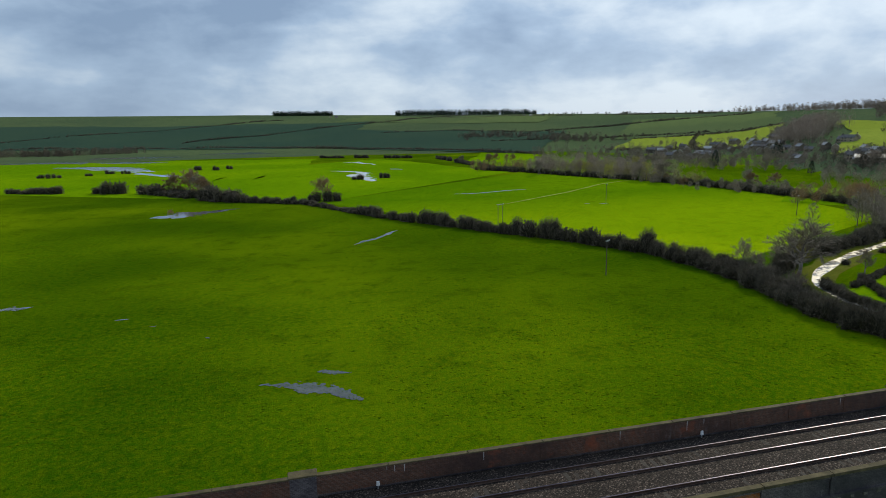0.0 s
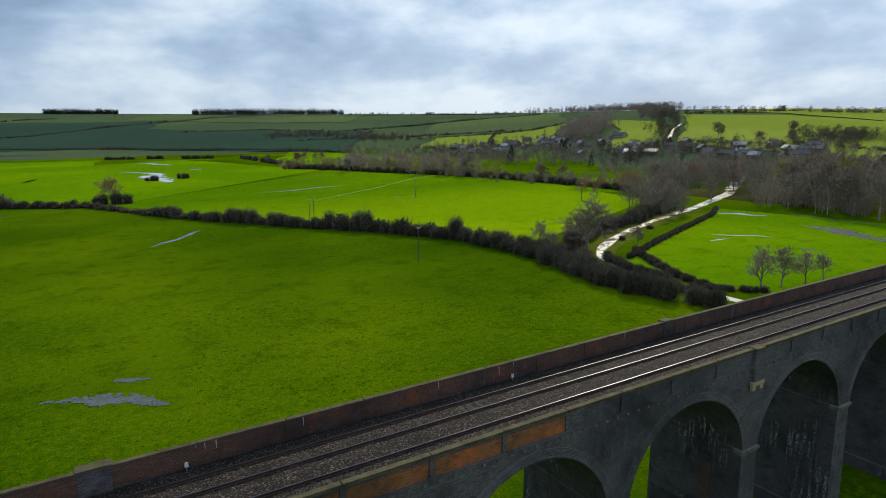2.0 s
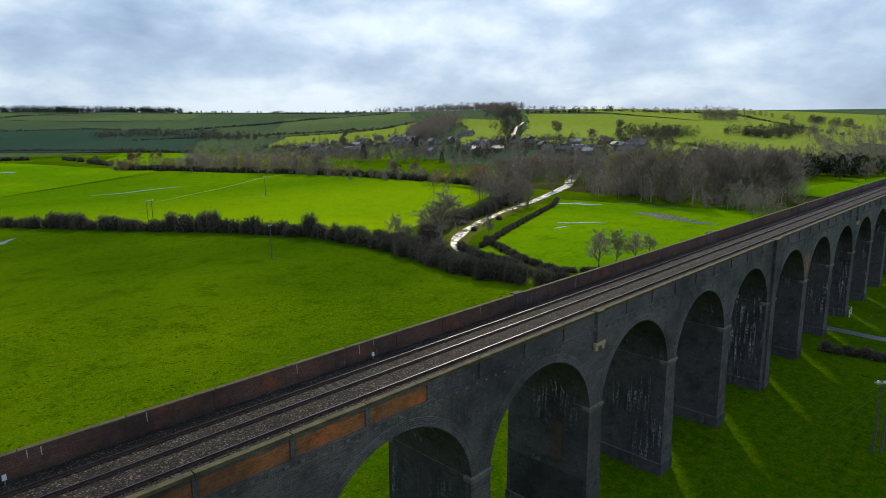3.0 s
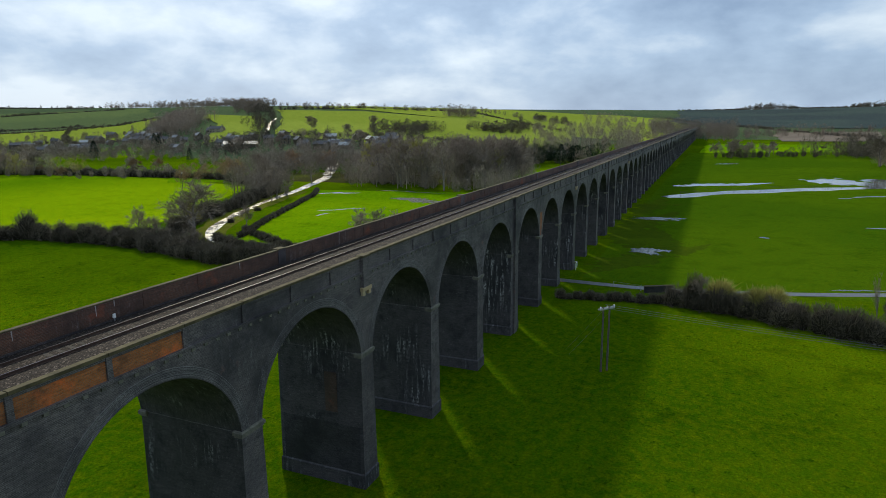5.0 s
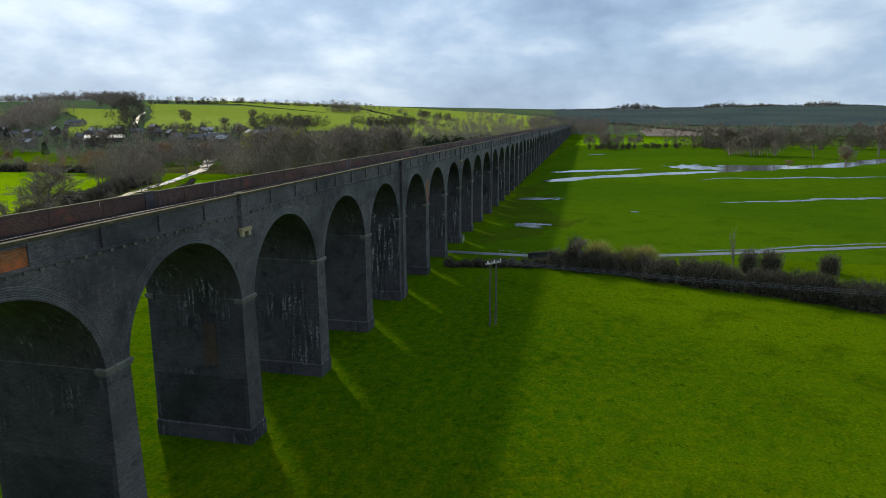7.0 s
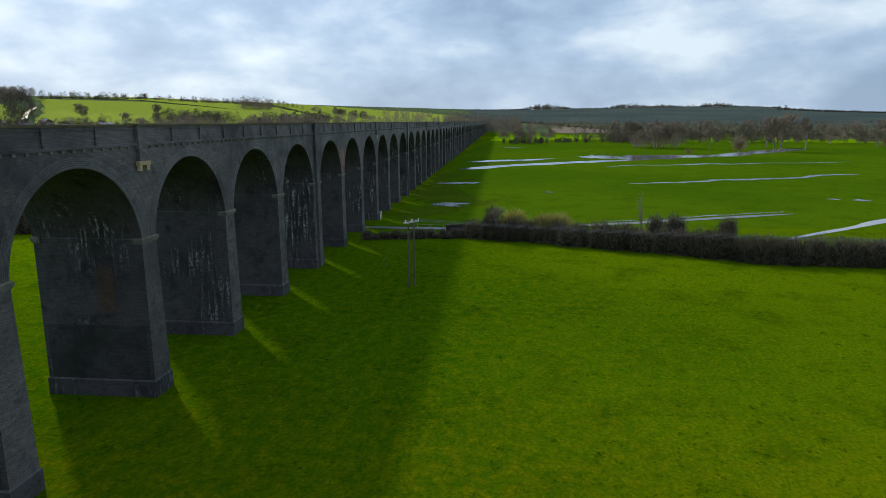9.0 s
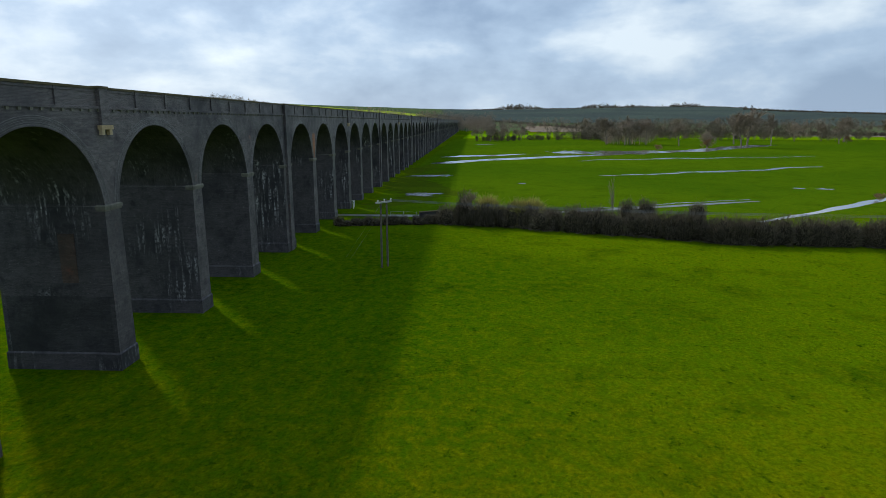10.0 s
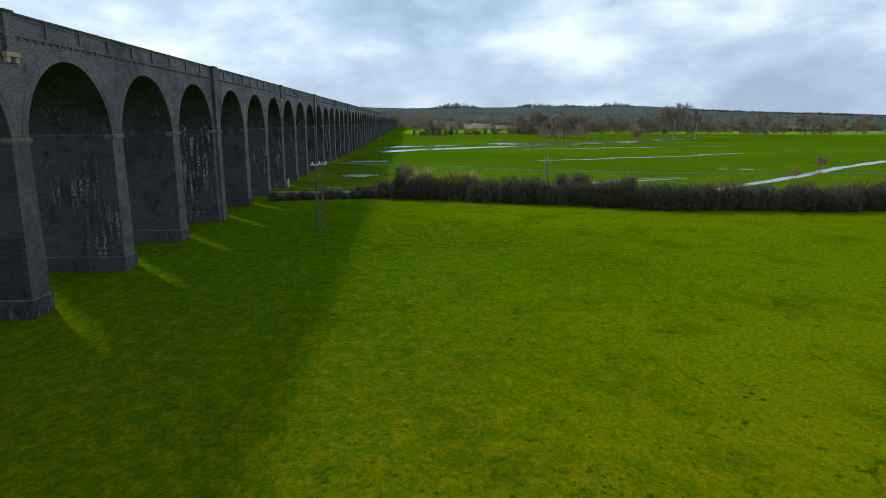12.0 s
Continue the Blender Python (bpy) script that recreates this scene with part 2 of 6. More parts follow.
def wet_road(name):
    m, nt, b = material(name, 0.3, spec=0.9)
    p = place_of(nt, "World")
    n1, n2, n3 = noise_stack(nt, p, ((0.12, 4, 0.6), (0.7, 4, 0.65), (5.0, 2, 0.5)))
    c = mix_rgb(nt, ramp_of(nt, n2, 0.35, 0.65), (0.032, 0.033, 0.035), (0.06, 0.06, 0.06))
    nt.links.new(c, b.inputs["Base Color"])
    add = nt.nodes.new("ShaderNodeMath")
    add.operation = "MULTIPLY"
    nt.links.new(n1, add.inputs[0])
    nt.links.new(n2, add.inputs[1])
    r = nt.nodes.new("ShaderNodeMapRange")
    r.inputs["From Min"].default_value, r.inputs["From Max"].default_value = 0.17, 0.33
    r.inputs["To Min"].default_value, r.inputs["To Max"].default_value = 0.14, 0.42
    nt.links.new(add.outputs[0], r.inputs["Value"])
    nt.links.new(r.outputs[0], b.inputs["Roughness"])
    bump(nt, b, n3, 0.15, 0.04)
    return m


def twigs(name, a, b2, random_by=0.25):
    """Bark and bare twigs, each island of a slightly other tone."""
    m, nt, b = material(name, 0.85, spec=0.2)
    g = nt.nodes.new("ShaderNodeNewGeometry")
    c = mix_rgb(nt, g.outputs["Random Per Island"], a, b2)
    info = nt.nodes.new("ShaderNodeObjectInfo")
    r = mix_rgb(nt, info.outputs["Random"], (1 - random_by,) * 3, (1 + random_by,) * 3)
    c = mix_rgb(nt, 1.0, c, r, "MULTIPLY")
    nt.links.new(c, b.inputs["Base Color"])
    return m


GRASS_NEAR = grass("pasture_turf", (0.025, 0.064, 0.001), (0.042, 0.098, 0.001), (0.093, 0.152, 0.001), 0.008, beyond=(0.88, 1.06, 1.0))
# lush and meadow turf: sunshine on those fields is partly in the colour
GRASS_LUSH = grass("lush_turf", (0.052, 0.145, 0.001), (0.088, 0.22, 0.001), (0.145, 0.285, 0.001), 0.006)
GRASS_MEADOW = grass("meadow_turf", (0.052, 0.145, 0.001), (0.088, 0.22, 0.001), (0.145, 0.285, 0.001), 0.006, cloud_fade=(225, 330, (1.75, 1.38, 1.0), (0.78, 0.82, 1.0)))
# upland tones carry distance haze: muted and bluish in the colour itself
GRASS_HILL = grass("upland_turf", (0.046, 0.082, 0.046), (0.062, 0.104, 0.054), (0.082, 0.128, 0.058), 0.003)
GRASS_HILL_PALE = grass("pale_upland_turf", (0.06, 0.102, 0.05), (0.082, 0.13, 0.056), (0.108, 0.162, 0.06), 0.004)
# cloud shade and haze over the far slope, both put into this colour
GRASS_DARK = grass("hazy_shaded_turf", (0.028, 0.06, 0.044), (0.034, 0.072, 0.052), (0.042, 0.082, 0.054), 0.003)
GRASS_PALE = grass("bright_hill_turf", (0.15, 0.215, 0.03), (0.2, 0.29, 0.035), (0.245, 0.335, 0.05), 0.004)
VERGE = grass("rough_verge", (0.05, 0.075, 0.012), (0.075, 0.11, 0.014), (0.11, 0.135, 0.02))
TUSSOCK = grass("tussock_grass", (0.026, 0.068, 0.001), (0.04, 0.09, 0.001), (0.055, 0.105, 0.001))
DAMP = grass("damp_turf", (0.03, 0.06, 0.005), (0.043, 0.08, 0.005), (0.055, 0.1, 0.005), 0.05)
TRODDEN = grass("trodden_turf", (0.16, 0.22, 0.03), (0.2, 0.27, 0.05), (0.24, 0.3, 0.08))
GRASS_RING = grass("ring_turf", (0.024, 0.063, 0.001), (0.036, 0.088, 0.001), (0.055, 0.108, 0.001))
MUD = plain("bare_mud", (0.045, 0.028, 0.002), (0.075, 0.046, 0.003), 3.0, 0.95, spec=0.03)
EARTH = plain("ploughed_earth", (0.12, 0.09, 0.062), (0.17, 0.13, 0.09), 0.02, 0.95)
BRICK = brickwork("blue_brick", (0.068, 0.058, 0.059), (0.135, 0.114, 0.112), (0.165, 0.155, 0.155), (0.034, 0.031, 0.036), (0.24, 0.235, 0.235), rusty=0.64)
# inner faces: shade under the arches darkened into the brick, with heavier lime
BRICK_IN = brickwork("shaded_inner_brick", (0.045, 0.041, 0.046), (0.08, 0.072, 0.078), (0.082, 0.079, 0.084), (0.017, 0.017, 0.022), (0.5, 0.5, 0.5), rusty=0.68, limed=0.43)
BRICK_LOW = brickwork("dark_low_brick", (0.026, 0.025, 0.029), (0.048, 0.045, 0.051), (0.06, 0.058, 0.062), (0.012, 0.012, 0.016), (0.24, 0.24, 0.25), rusty=0.75)
BRICK_RED = brickwork("red_brick", (0.3, 0.09, 0.018), (0.42, 0.14, 0.03), (0.22, 0.14, 0.09), (0.06, 0.034, 0.022), (0.2, 0.15, 0.11))
BRICK_BROWN = brickwork("brown_parapet_brick", (0.098, 0.046, 0.028), (0.15, 0.068, 0.038), (0.15, 0.11, 0.085), (0.05, 0.031, 0.026), (0.34, 0.3, 0.28))
BRICK_RUST = brickwork("old_rust_brick", (0.075, 0.042, 0.032), (0.11, 0.06, 0.044), (0.1, 0.08, 0.07), (0.03, 0.022, 0.02), (0.2, 0.18, 0.16))
RING = brickwork("arch_ring_brick", (0.066, 0.058, 0.06), (0.105, 0.092, 0.092), (0.22, 0.215, 0.215), (0.04, 0.036, 0.04), (0.24, 0.235, 0.235), rusty=0.7)
MORTAR = plain("pale_mortar", (0.13, 0.125, 0.12), (0.26, 0.25, 0.24), 2.0, 0.95)
MORTAR_PALE = plain("washed_lime", (0.34, 0.33, 0.31), (0.5, 0.49, 0.46), 3.0, 0.95)
STONE = plain("lichened_stone", (0.05, 0.041, 0.016), (0.11, 0.09, 0.04), 1.2, 0.9)
TAN_STONE = plain("tan_stone", (0.42, 0.31, 0.17), (0.5, 0.4, 0.25), 1.5, 0.9)
CAP_STONE = plain("weathered_stone", (0.1, 0.096, 0.075), (0.2, 0.19, 0.15), 1.0, 0.9)
BALLAST = stones("track_ballast", (0.01, 0.008, 0.007), (0.05, 0.037, 0.03), (0.17, 0.138, 0.115))
SLEEPER = plain("concrete_sleeper", (0.03, 0.026, 0.022), (0.05, 0.043, 0.037), 6.0, 0.9, random_by=0.4)
RAIL_SIDE = plain("rusted_rail", (0.05, 0.03, 0.022), (0.09, 0.055, 0.04), 4.0, 0.8)
RAIL_TOP = plain("polished_rail", (0.05, 0.046, 0.066), (0.12, 0.11, 0.15), 0.5, 0.32, 1.0, relief=0)
WATER = water_mat("flood_water", (0.13, 0.14, 0.135), 0.07, 0.01)
SHALLOW = shallow("grassy_flood_water", (0.1, 0.11, 0.11), (0.03, 0.06, 0.004))
WET_ROAD = wet_road("wet_asphalt")
ASPHALT = plain("damp_lane_asphalt", (0.07, 0.07, 0.07), (0.11, 0.11, 0.108), 1.5, 0.42, spec=0.6)
WOOD = plain("weathered_pole_wood", (0.08, 0.066, 0.052), (0.14, 0.118, 0.095), 3.0, 0.9)
METAL = plain("galvanised_metal", (0.4, 0.41, 0.42), (0.5, 0.51, 0.52), 4.0, 0.45, 0.8)
CABLE = plain("weathered_cable", (0.1, 0.1, 0.1), (0.17, 0.17, 0.17), 3.0, 0.6)
WHITE = plain("white_paint", (0.75, 0.75, 0.73), (0.82, 0.82, 0.8), 3.0, 0.6)
BARK = twigs("bark", (0.14, 0.122, 0.1), (0.22, 0.19, 0.158))
TWIG = twigs("bare_twigs", (0.185, 0.148, 0.112), (0.36, 0.29, 0.222))
TWIG_RUST = twigs("rusty_twigs", (0.23, 0.14, 0.075), (0.36, 0.235, 0.13))
TWIG_GREEN = twigs("budding_twigs", (0.3, 0.27, 0.07), (0.44, 0.4, 0.11))
HEDGE = twigs("hedge_twigs", (0.066, 0.056, 0.039), (0.19, 0.158, 0.112))
# near-black core colour stands for the shade inside a hedge
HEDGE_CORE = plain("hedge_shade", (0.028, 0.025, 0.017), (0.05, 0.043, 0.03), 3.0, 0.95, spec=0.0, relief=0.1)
# darker than the pasture: cloud shade on this side, put into the colour
GRASS_FLOOD = grass("flood_meadow_turf", (0.026, 0.075, 0.002), (0.042, 0.105, 0.003), (0.06, 0.125, 0.003), 0.01)
SCRUB = grass("scrubby_garden_ground", (0.03, 0.036, 0.016), (0.045, 0.05, 0.022), (0.07, 0.09, 0.02), 0.02)
# aerial haze of the far ridge is mixed into these bluish tones
RIDGE_WOOD = grass("haze_tinted_ridge", (0.034, 0.05, 0.058), (0.046, 0.07, 0.074), (0.062, 0.094, 0.084), 0.0045)
NEEDLE = twigs("evergreen_leaves", (0.008, 0.022, 0.01), (0.025, 0.05, 0.02))
ROOF = plain("slate_roof", (0.06, 0.055, 0.055), (0.14, 0.125, 0.12), 0.8, 0.3, random_by=0.4)
WALL = plain("limestone_wall", (0.17, 0.14, 0.1), (0.3, 0.255, 0.185), 0.8, 0.9, random_by=0.65)
# pale base colour stands in for sky glint off wet roofs
PALE_ROOF = plain("glinting_roof", (0.36, 0.36, 0.35), (0.5, 0.5, 0.48), 0.6, 0.5)
GLASS = plain("window_glass", (0.02, 0.025, 0.03), (0.04, 0.045, 0.05), 1.0, 0.1, relief=0)


# ---- mesh helpers ----
class Shape:
    """Collects faces with their surface coordinates in metres."""

    def __init__(self):
        self.v, self.f, self.uv = [], [], []

    def face(self, pts, uvs=None):
        i = len(self.v)
        pts = [Vector(p) for p in pts]
        self.v += [tuple(p) for p in pts]
        self.f.append(tuple(range(i, i + len(pts))))
        if uvs is None:
            n = (pts[1] - pts[0]).cross(pts[2] - pts[0])
            a = max(range(3), key=lambda k: abs(n[k]))
            u, w = ((1, 2), (0, 2), (0, 1))[a]
            uvs = [(p[u], p[w]) for p in pts]
        self.uv += uvs

    def box(self, x0, x1, y0, y1, z0, z1, slope=0.0, taper=0.0):
        """A block; slope lifts it along x, taper draws the top in."""
        lo, hi = [], []
        for x, y in ((x0, y0), (x1, y0), (x1, y1), (x0, y1)):
            lo.append((x, y, z0 + slope * x))
            tx = x + (taper if x == x0 else -taper)
            ty = y + (taper if y == y0 else -taper)
            hi.append((tx, ty, z1 + slope * x))
        for i in range(4):
            j = (i + 1) % 4
            self.face((lo[i], lo[j], hi[j], hi[i]))
        self.face(hi)
        self.face(lo[::-1])

    def tube(self, a, b, r0, r1, n=4):
        a, b = Vector(a), Vector(b)
        d = (b - a).normalized()
        s = d.orthogonal().normalized()
        w = d.cross(s)
        ring = [(math.cos(2 * math.pi * k / n), math.sin(2 * math.pi * k / n)) for k in range(n)]
        i = len(self.v)
        self.v += [tuple(a + (s * c + w * q) * r0) for c, q in ring] + [tuple(b + (s * c + w * q) * r1) for c, q in ring]
        for k in range(n):
            j = (k + 1) % n
            self.f.append((i + k, i + j, i + n + j, i + n + k))
            self.uv += [(0, 0)] * 4
        self.f.append(tuple(i + n + k for k in range(n)))
        self.uv += [(0, 0)] * n

    def mesh(self, name, mats, smooth=False):
        me = bpy.data.meshes.new(name)
        me.from_pydata(self.v, [], self.f)
        layer = me.uv_layers.new(name="surface")
        layer.data.foreach_set("uv", np.array(self.uv, dtype=np.float32).ravel())
        for mm in (mats if isinstance(mats, (list, tuple)) else [mats]):
            me.materials.append(mm)
        if smooth:
            me.polygons.foreach_set("use_smooth", [True] * len(me.polygons))
        me.update()
        return me


def part(name, me, parent, label="", at=None):
    """One mesh object under a thing or a part."""
    ob = new(name, me)
    ob.parent = parent
    if at is not None:
        ob.matrix_basis = at
    if label:
        ob["label"] = label
    return ob


def thing(name, label, category, group="", kind="", at=None, me=None):
    ob = tagged(new(name, me), label, category, group, kind)
    if at is not None:
        ob.matrix_basis = at
    return ob


# ---- lie of the land ----
AZ = (-180, -60, -37.0, -25.0, -19.9, -12.9, 0.2, 8.1, 20.0, 30.0, 38.0, 43.0, 50.0, 60.1, 75.2, 92.2, 110.3, 140, 180)
FOOT = (1300, 1300, 1000, 1000, 1000, 980, 900, 700, 510, 470, 440, 500, 682, 834, 1061, 1382, 1860, 1300, 1300)
RIDGE = (3000, 3000, 3200, 3000, 3000, 2960, 3000, 2000, 1250, 1120, 1160, 1250, 1800, 2200, 2600, 2800, 3000, 3000, 3000)
TOP = (70, 44, 29.5, 47.4, 64.0, 63.2, 56.6, 53.4, 48.3, 52.4, 55.1, 56.7, 63.9, 69.9, 84.3, 97.6, 102.9, 110, 70)


def land(x, y):
    r, az = math.hypot(x, y), math.degrees(math.atan2(y, x))
    if r < 380:
        return 0.0
    f, g, h = (float(np.interp(az, AZ, tab)) for tab in (FOOT, RIDGE, TOP))
    if r <= f:
        return 0.0
    t = (r - f) / (g - f)
    wob = noise.noise(Vector((x * 0.0016, y * 0.0016, 3.0))) * 5.0
    if t < 1:
        s = math.sin(t * math.pi / 2) ** 1.35
        return s * h + wob * math.sin(t * math.pi) * s
    return h - 0.012 * (r - g)


def build_ground():
    az = list(np.arange(-60, 125, 0.8)) + list(np.arange(125, 300, 5.0))
    rr = [0.0, 60, 120, 200, 290, 340, 380]
    while rr[-1] < 4800:
        rr.append(rr[-1] + max(14, rr[-1] * 0.022))
    s = Shape()
    n = len(az)
    s.v = [(r * math.cos(radians(a)), r * math.sin(radians(a)), land(r * math.cos(radians(a)), r * math.sin(radians(a)))) for r in rr for a in az]
    for i in range(len(rr) - 1):
        for k in range(n):
            j = (k + 1) % n
            if i == 0:
                q = (i * n + k, (i + 1) * n + k, (i + 1) * n + j)
            else:
                q = (i * n + k, (i + 1) * n + k, (i + 1) * n + j, i * n + j)
            s.f.append(q)
            s.uv += [(0, 0)] * len(q)
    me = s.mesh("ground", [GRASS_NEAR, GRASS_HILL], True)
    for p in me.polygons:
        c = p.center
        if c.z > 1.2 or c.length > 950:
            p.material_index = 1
    tagged(new("ground", me), "wet green valley pasture rising to low hills", "ground", kind="structure")


build_ground()


def sheet(name, label, category, corners, mat, lift, n=24, kind="structure"):
    """A field laid on the land: a four-cornered patch."""
    a, b, c, d = (Vector((*q, 0)) for q in corners)
    s = Shape()
    for i in range(n + 1):
        for j in range(n + 1):
            u, w = i / n, j / n
            p = (a * (1 - u) + b * u) * (1 - w) + (d * (1 - u) + c * u) * w
            if p.length > 560:
                p = p + 0.03 * p.length * noise.noise_vector(Vector((p.x * 0.0045, p.y * 0.0045, 6.0))) + 0.008 * p.length * noise.noise_vector(Vector((p.x * 0.02, p.y * 0.02, 1.0)))
            s.v.append((p.x, p.y, land(p.x, p.y) + lift))
    for i in range(n):
        for j in range(n):
            k = i * (n + 1) + j
            s.f.append((k, k + n + 1, k + n + 2, k + 1))
            s.uv += [(0, 0)] * 4
    return thing(name, label, category, kind=kind, me=s.mesh(name, mat, True))


def pol(az, r):
    return (r * math.cos(radians(az)), r * math.sin(radians(az)))


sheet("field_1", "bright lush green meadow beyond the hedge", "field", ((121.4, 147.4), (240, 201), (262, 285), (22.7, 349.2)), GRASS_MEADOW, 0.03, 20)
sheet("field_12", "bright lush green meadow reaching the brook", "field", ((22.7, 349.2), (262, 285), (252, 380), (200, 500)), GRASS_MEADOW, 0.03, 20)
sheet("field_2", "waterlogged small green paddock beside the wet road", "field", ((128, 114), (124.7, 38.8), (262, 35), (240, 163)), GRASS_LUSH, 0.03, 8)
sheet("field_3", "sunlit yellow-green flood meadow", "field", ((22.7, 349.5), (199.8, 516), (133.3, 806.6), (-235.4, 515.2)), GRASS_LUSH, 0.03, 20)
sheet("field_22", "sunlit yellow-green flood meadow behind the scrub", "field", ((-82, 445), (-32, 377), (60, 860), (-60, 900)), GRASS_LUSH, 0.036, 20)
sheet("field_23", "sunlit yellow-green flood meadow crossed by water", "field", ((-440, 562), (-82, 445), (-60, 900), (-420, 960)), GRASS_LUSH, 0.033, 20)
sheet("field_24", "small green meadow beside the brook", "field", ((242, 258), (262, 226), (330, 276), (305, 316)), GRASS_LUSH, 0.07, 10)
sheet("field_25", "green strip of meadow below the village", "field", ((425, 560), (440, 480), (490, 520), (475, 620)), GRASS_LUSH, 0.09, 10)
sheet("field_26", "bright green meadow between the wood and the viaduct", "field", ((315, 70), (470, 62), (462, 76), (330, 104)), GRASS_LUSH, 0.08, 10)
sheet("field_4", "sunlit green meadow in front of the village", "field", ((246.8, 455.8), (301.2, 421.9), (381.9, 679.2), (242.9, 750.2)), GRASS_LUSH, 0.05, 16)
sheet("field_5", "far slope field coloured dark blue-green for haze and cloud shade", "field", (pol(112.4, 1915), pol(84.3, 1262), pol(81.5, 1960), pol(112.3, 2462)), GRASS_DARK, 0.8, 40)
sheet("field_6", "far slope field coloured dark blue-green for haze and cloud shade", "field", (pol(85.3, 1254), pol(66.2, 885), pol(64.1, 1315), pol(86.3, 1830)), GRASS_DARK, 1.0, 40)
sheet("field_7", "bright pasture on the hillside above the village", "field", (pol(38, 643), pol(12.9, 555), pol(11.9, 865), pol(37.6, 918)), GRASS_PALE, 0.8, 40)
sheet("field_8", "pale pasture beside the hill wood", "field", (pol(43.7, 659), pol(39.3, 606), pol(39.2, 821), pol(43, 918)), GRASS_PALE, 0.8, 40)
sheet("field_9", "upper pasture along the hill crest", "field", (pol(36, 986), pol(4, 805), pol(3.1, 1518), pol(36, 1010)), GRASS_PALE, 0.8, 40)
sheet("field_10", "bare brown ploughed field on the valley side", "field", (pol(-4.5, 900), pol(-11, 940), pol(-11, 1180), pol(-4.5, 1160)), EARTH, 0.4, 30)
sheet("field_13", "bare brown stubble field beyond the trees", "field", (pol(-24.5, 740), pol(-41, 800), pol(-41, 1030), pol(-25, 960)), EARTH, 0.1, 20)
sheet("field_19", "bright green meadow beyond the tree line", "field", (pol(1, 600), pol(-9, 650), pol(-9, 820), pol(0.6, 800)), GRASS_LUSH, 0.05, 20)
sheet("field_20", "bright green meadow beyond the bare trees", "field", (pol(-14, 600), pol(-38, 690), pol(-38, 800), pol(-14, 760)), GRASS_LUSH, 0.05, 20)
sheet("field_21", "sunlit green meadow with grazed turf beyond the brook", "field", ((192, 591), (261, 603), (393, 904), (303, 932)), GRASS_LUSH, 0.06, 20)
sheet("field_14", "dark green flooded meadow beyond the lane", "field", ((121.6, 21.8), (600, 20), (560, -420), (128, -330)), GRASS_FLOOD, 0.018, 12)
sheet("field_15", "scrubby ground under the village trees", "field", (pol(47.1, 387), pol(11.9, 286), pol(11.9, 377), pol(47.1, 426)), SCRUB, 0.04, 24)
sheet("field_16", "paler pasture high on the far slope", "field", (pol(84.2, 2032), pol(66.1, 1599), pol(64.1, 1968), pol(82.2, 2300)), GRASS_HILL_PALE, 0.9, 30)
sheet("field_18", "sloping pasture behind the village", "field", (pol(60.1, 922), pol(47.6, 831), pol(47, 1051), pol(58.1, 1090)), GRASS_PALE, 0.9, 30)
sheet("field_17", "pale pasture below the skyline wood", "field", (pol(60.1, 1107), pol(47, 1077), pol(48, 1442), pol(58.1, 1543)), GRASS_HILL_PALE, 0.9, 30)
sheet("field_11", "dark fields and winter woodland on the ridge, tinted blue for haze", "field", (pol(4, 1380), pol(-46, 1350), pol(-46, 3100), pol(2, 2800)), RIDGE_WOOD, 1.0, 60)


# ---- water and roads ----
def ribbon(name, label, category, pts, widths, mat, lift, ragged=0.0, seed=0, kind="structure", step=4.0):
    """A strip along a line, with a wandering edge."""
    rnd = random.Random(seed)
    line, w = [], []
    for i in range(len(pts) - 1):
        a, b = Vector(pts[i]), Vector(pts[i + 1])
        m = max(2, int((b - a).length / step))
        for k in range(m):
            line.append(a.lerp(b, k / m))
            w.append(widths[i] + (widths[i + 1] - widths[i]) * k / m)
    line.append(Vector(pts[-1]))
    w.append(widths[-1])
    for _ in range(3):
        line = [line[0]] + [(line[i - 1] + line[i] * 2 + line[i + 1]) / 4 for i in range(1, len(line) - 1)] + [line[-1]]
    s = Shape()
    off = rnd.uniform(0, 99)
    for i, p in enumerate(line):
        d = (line[min(i + 1, len(line) - 1)] - line[max(i - 1, 0)]).normalized()
        side = Vector((-d.y, d.x))
        for sgn in (1, 0.33, -0.33, -1):
            k = 1 + ragged * noise.noise(Vector((i * 0.35 + off, sgn * 3.0, off)))* 1.6
            q = p + side * (sgn * w[i] / 2 * max(0.05, k))
            s.v.append((q.x, q.y, land(q.x, q.y) + lift))
        if i:
            for j in range(3):
                a = (i - 1) * 4 + j
                s.f.append((a, a + 1, a + 5, a + 4))
                s.uv += [(0, 0)] * 4
    return thing(name, label, category, kind=kind, me=s.mesh(name, mat, True))


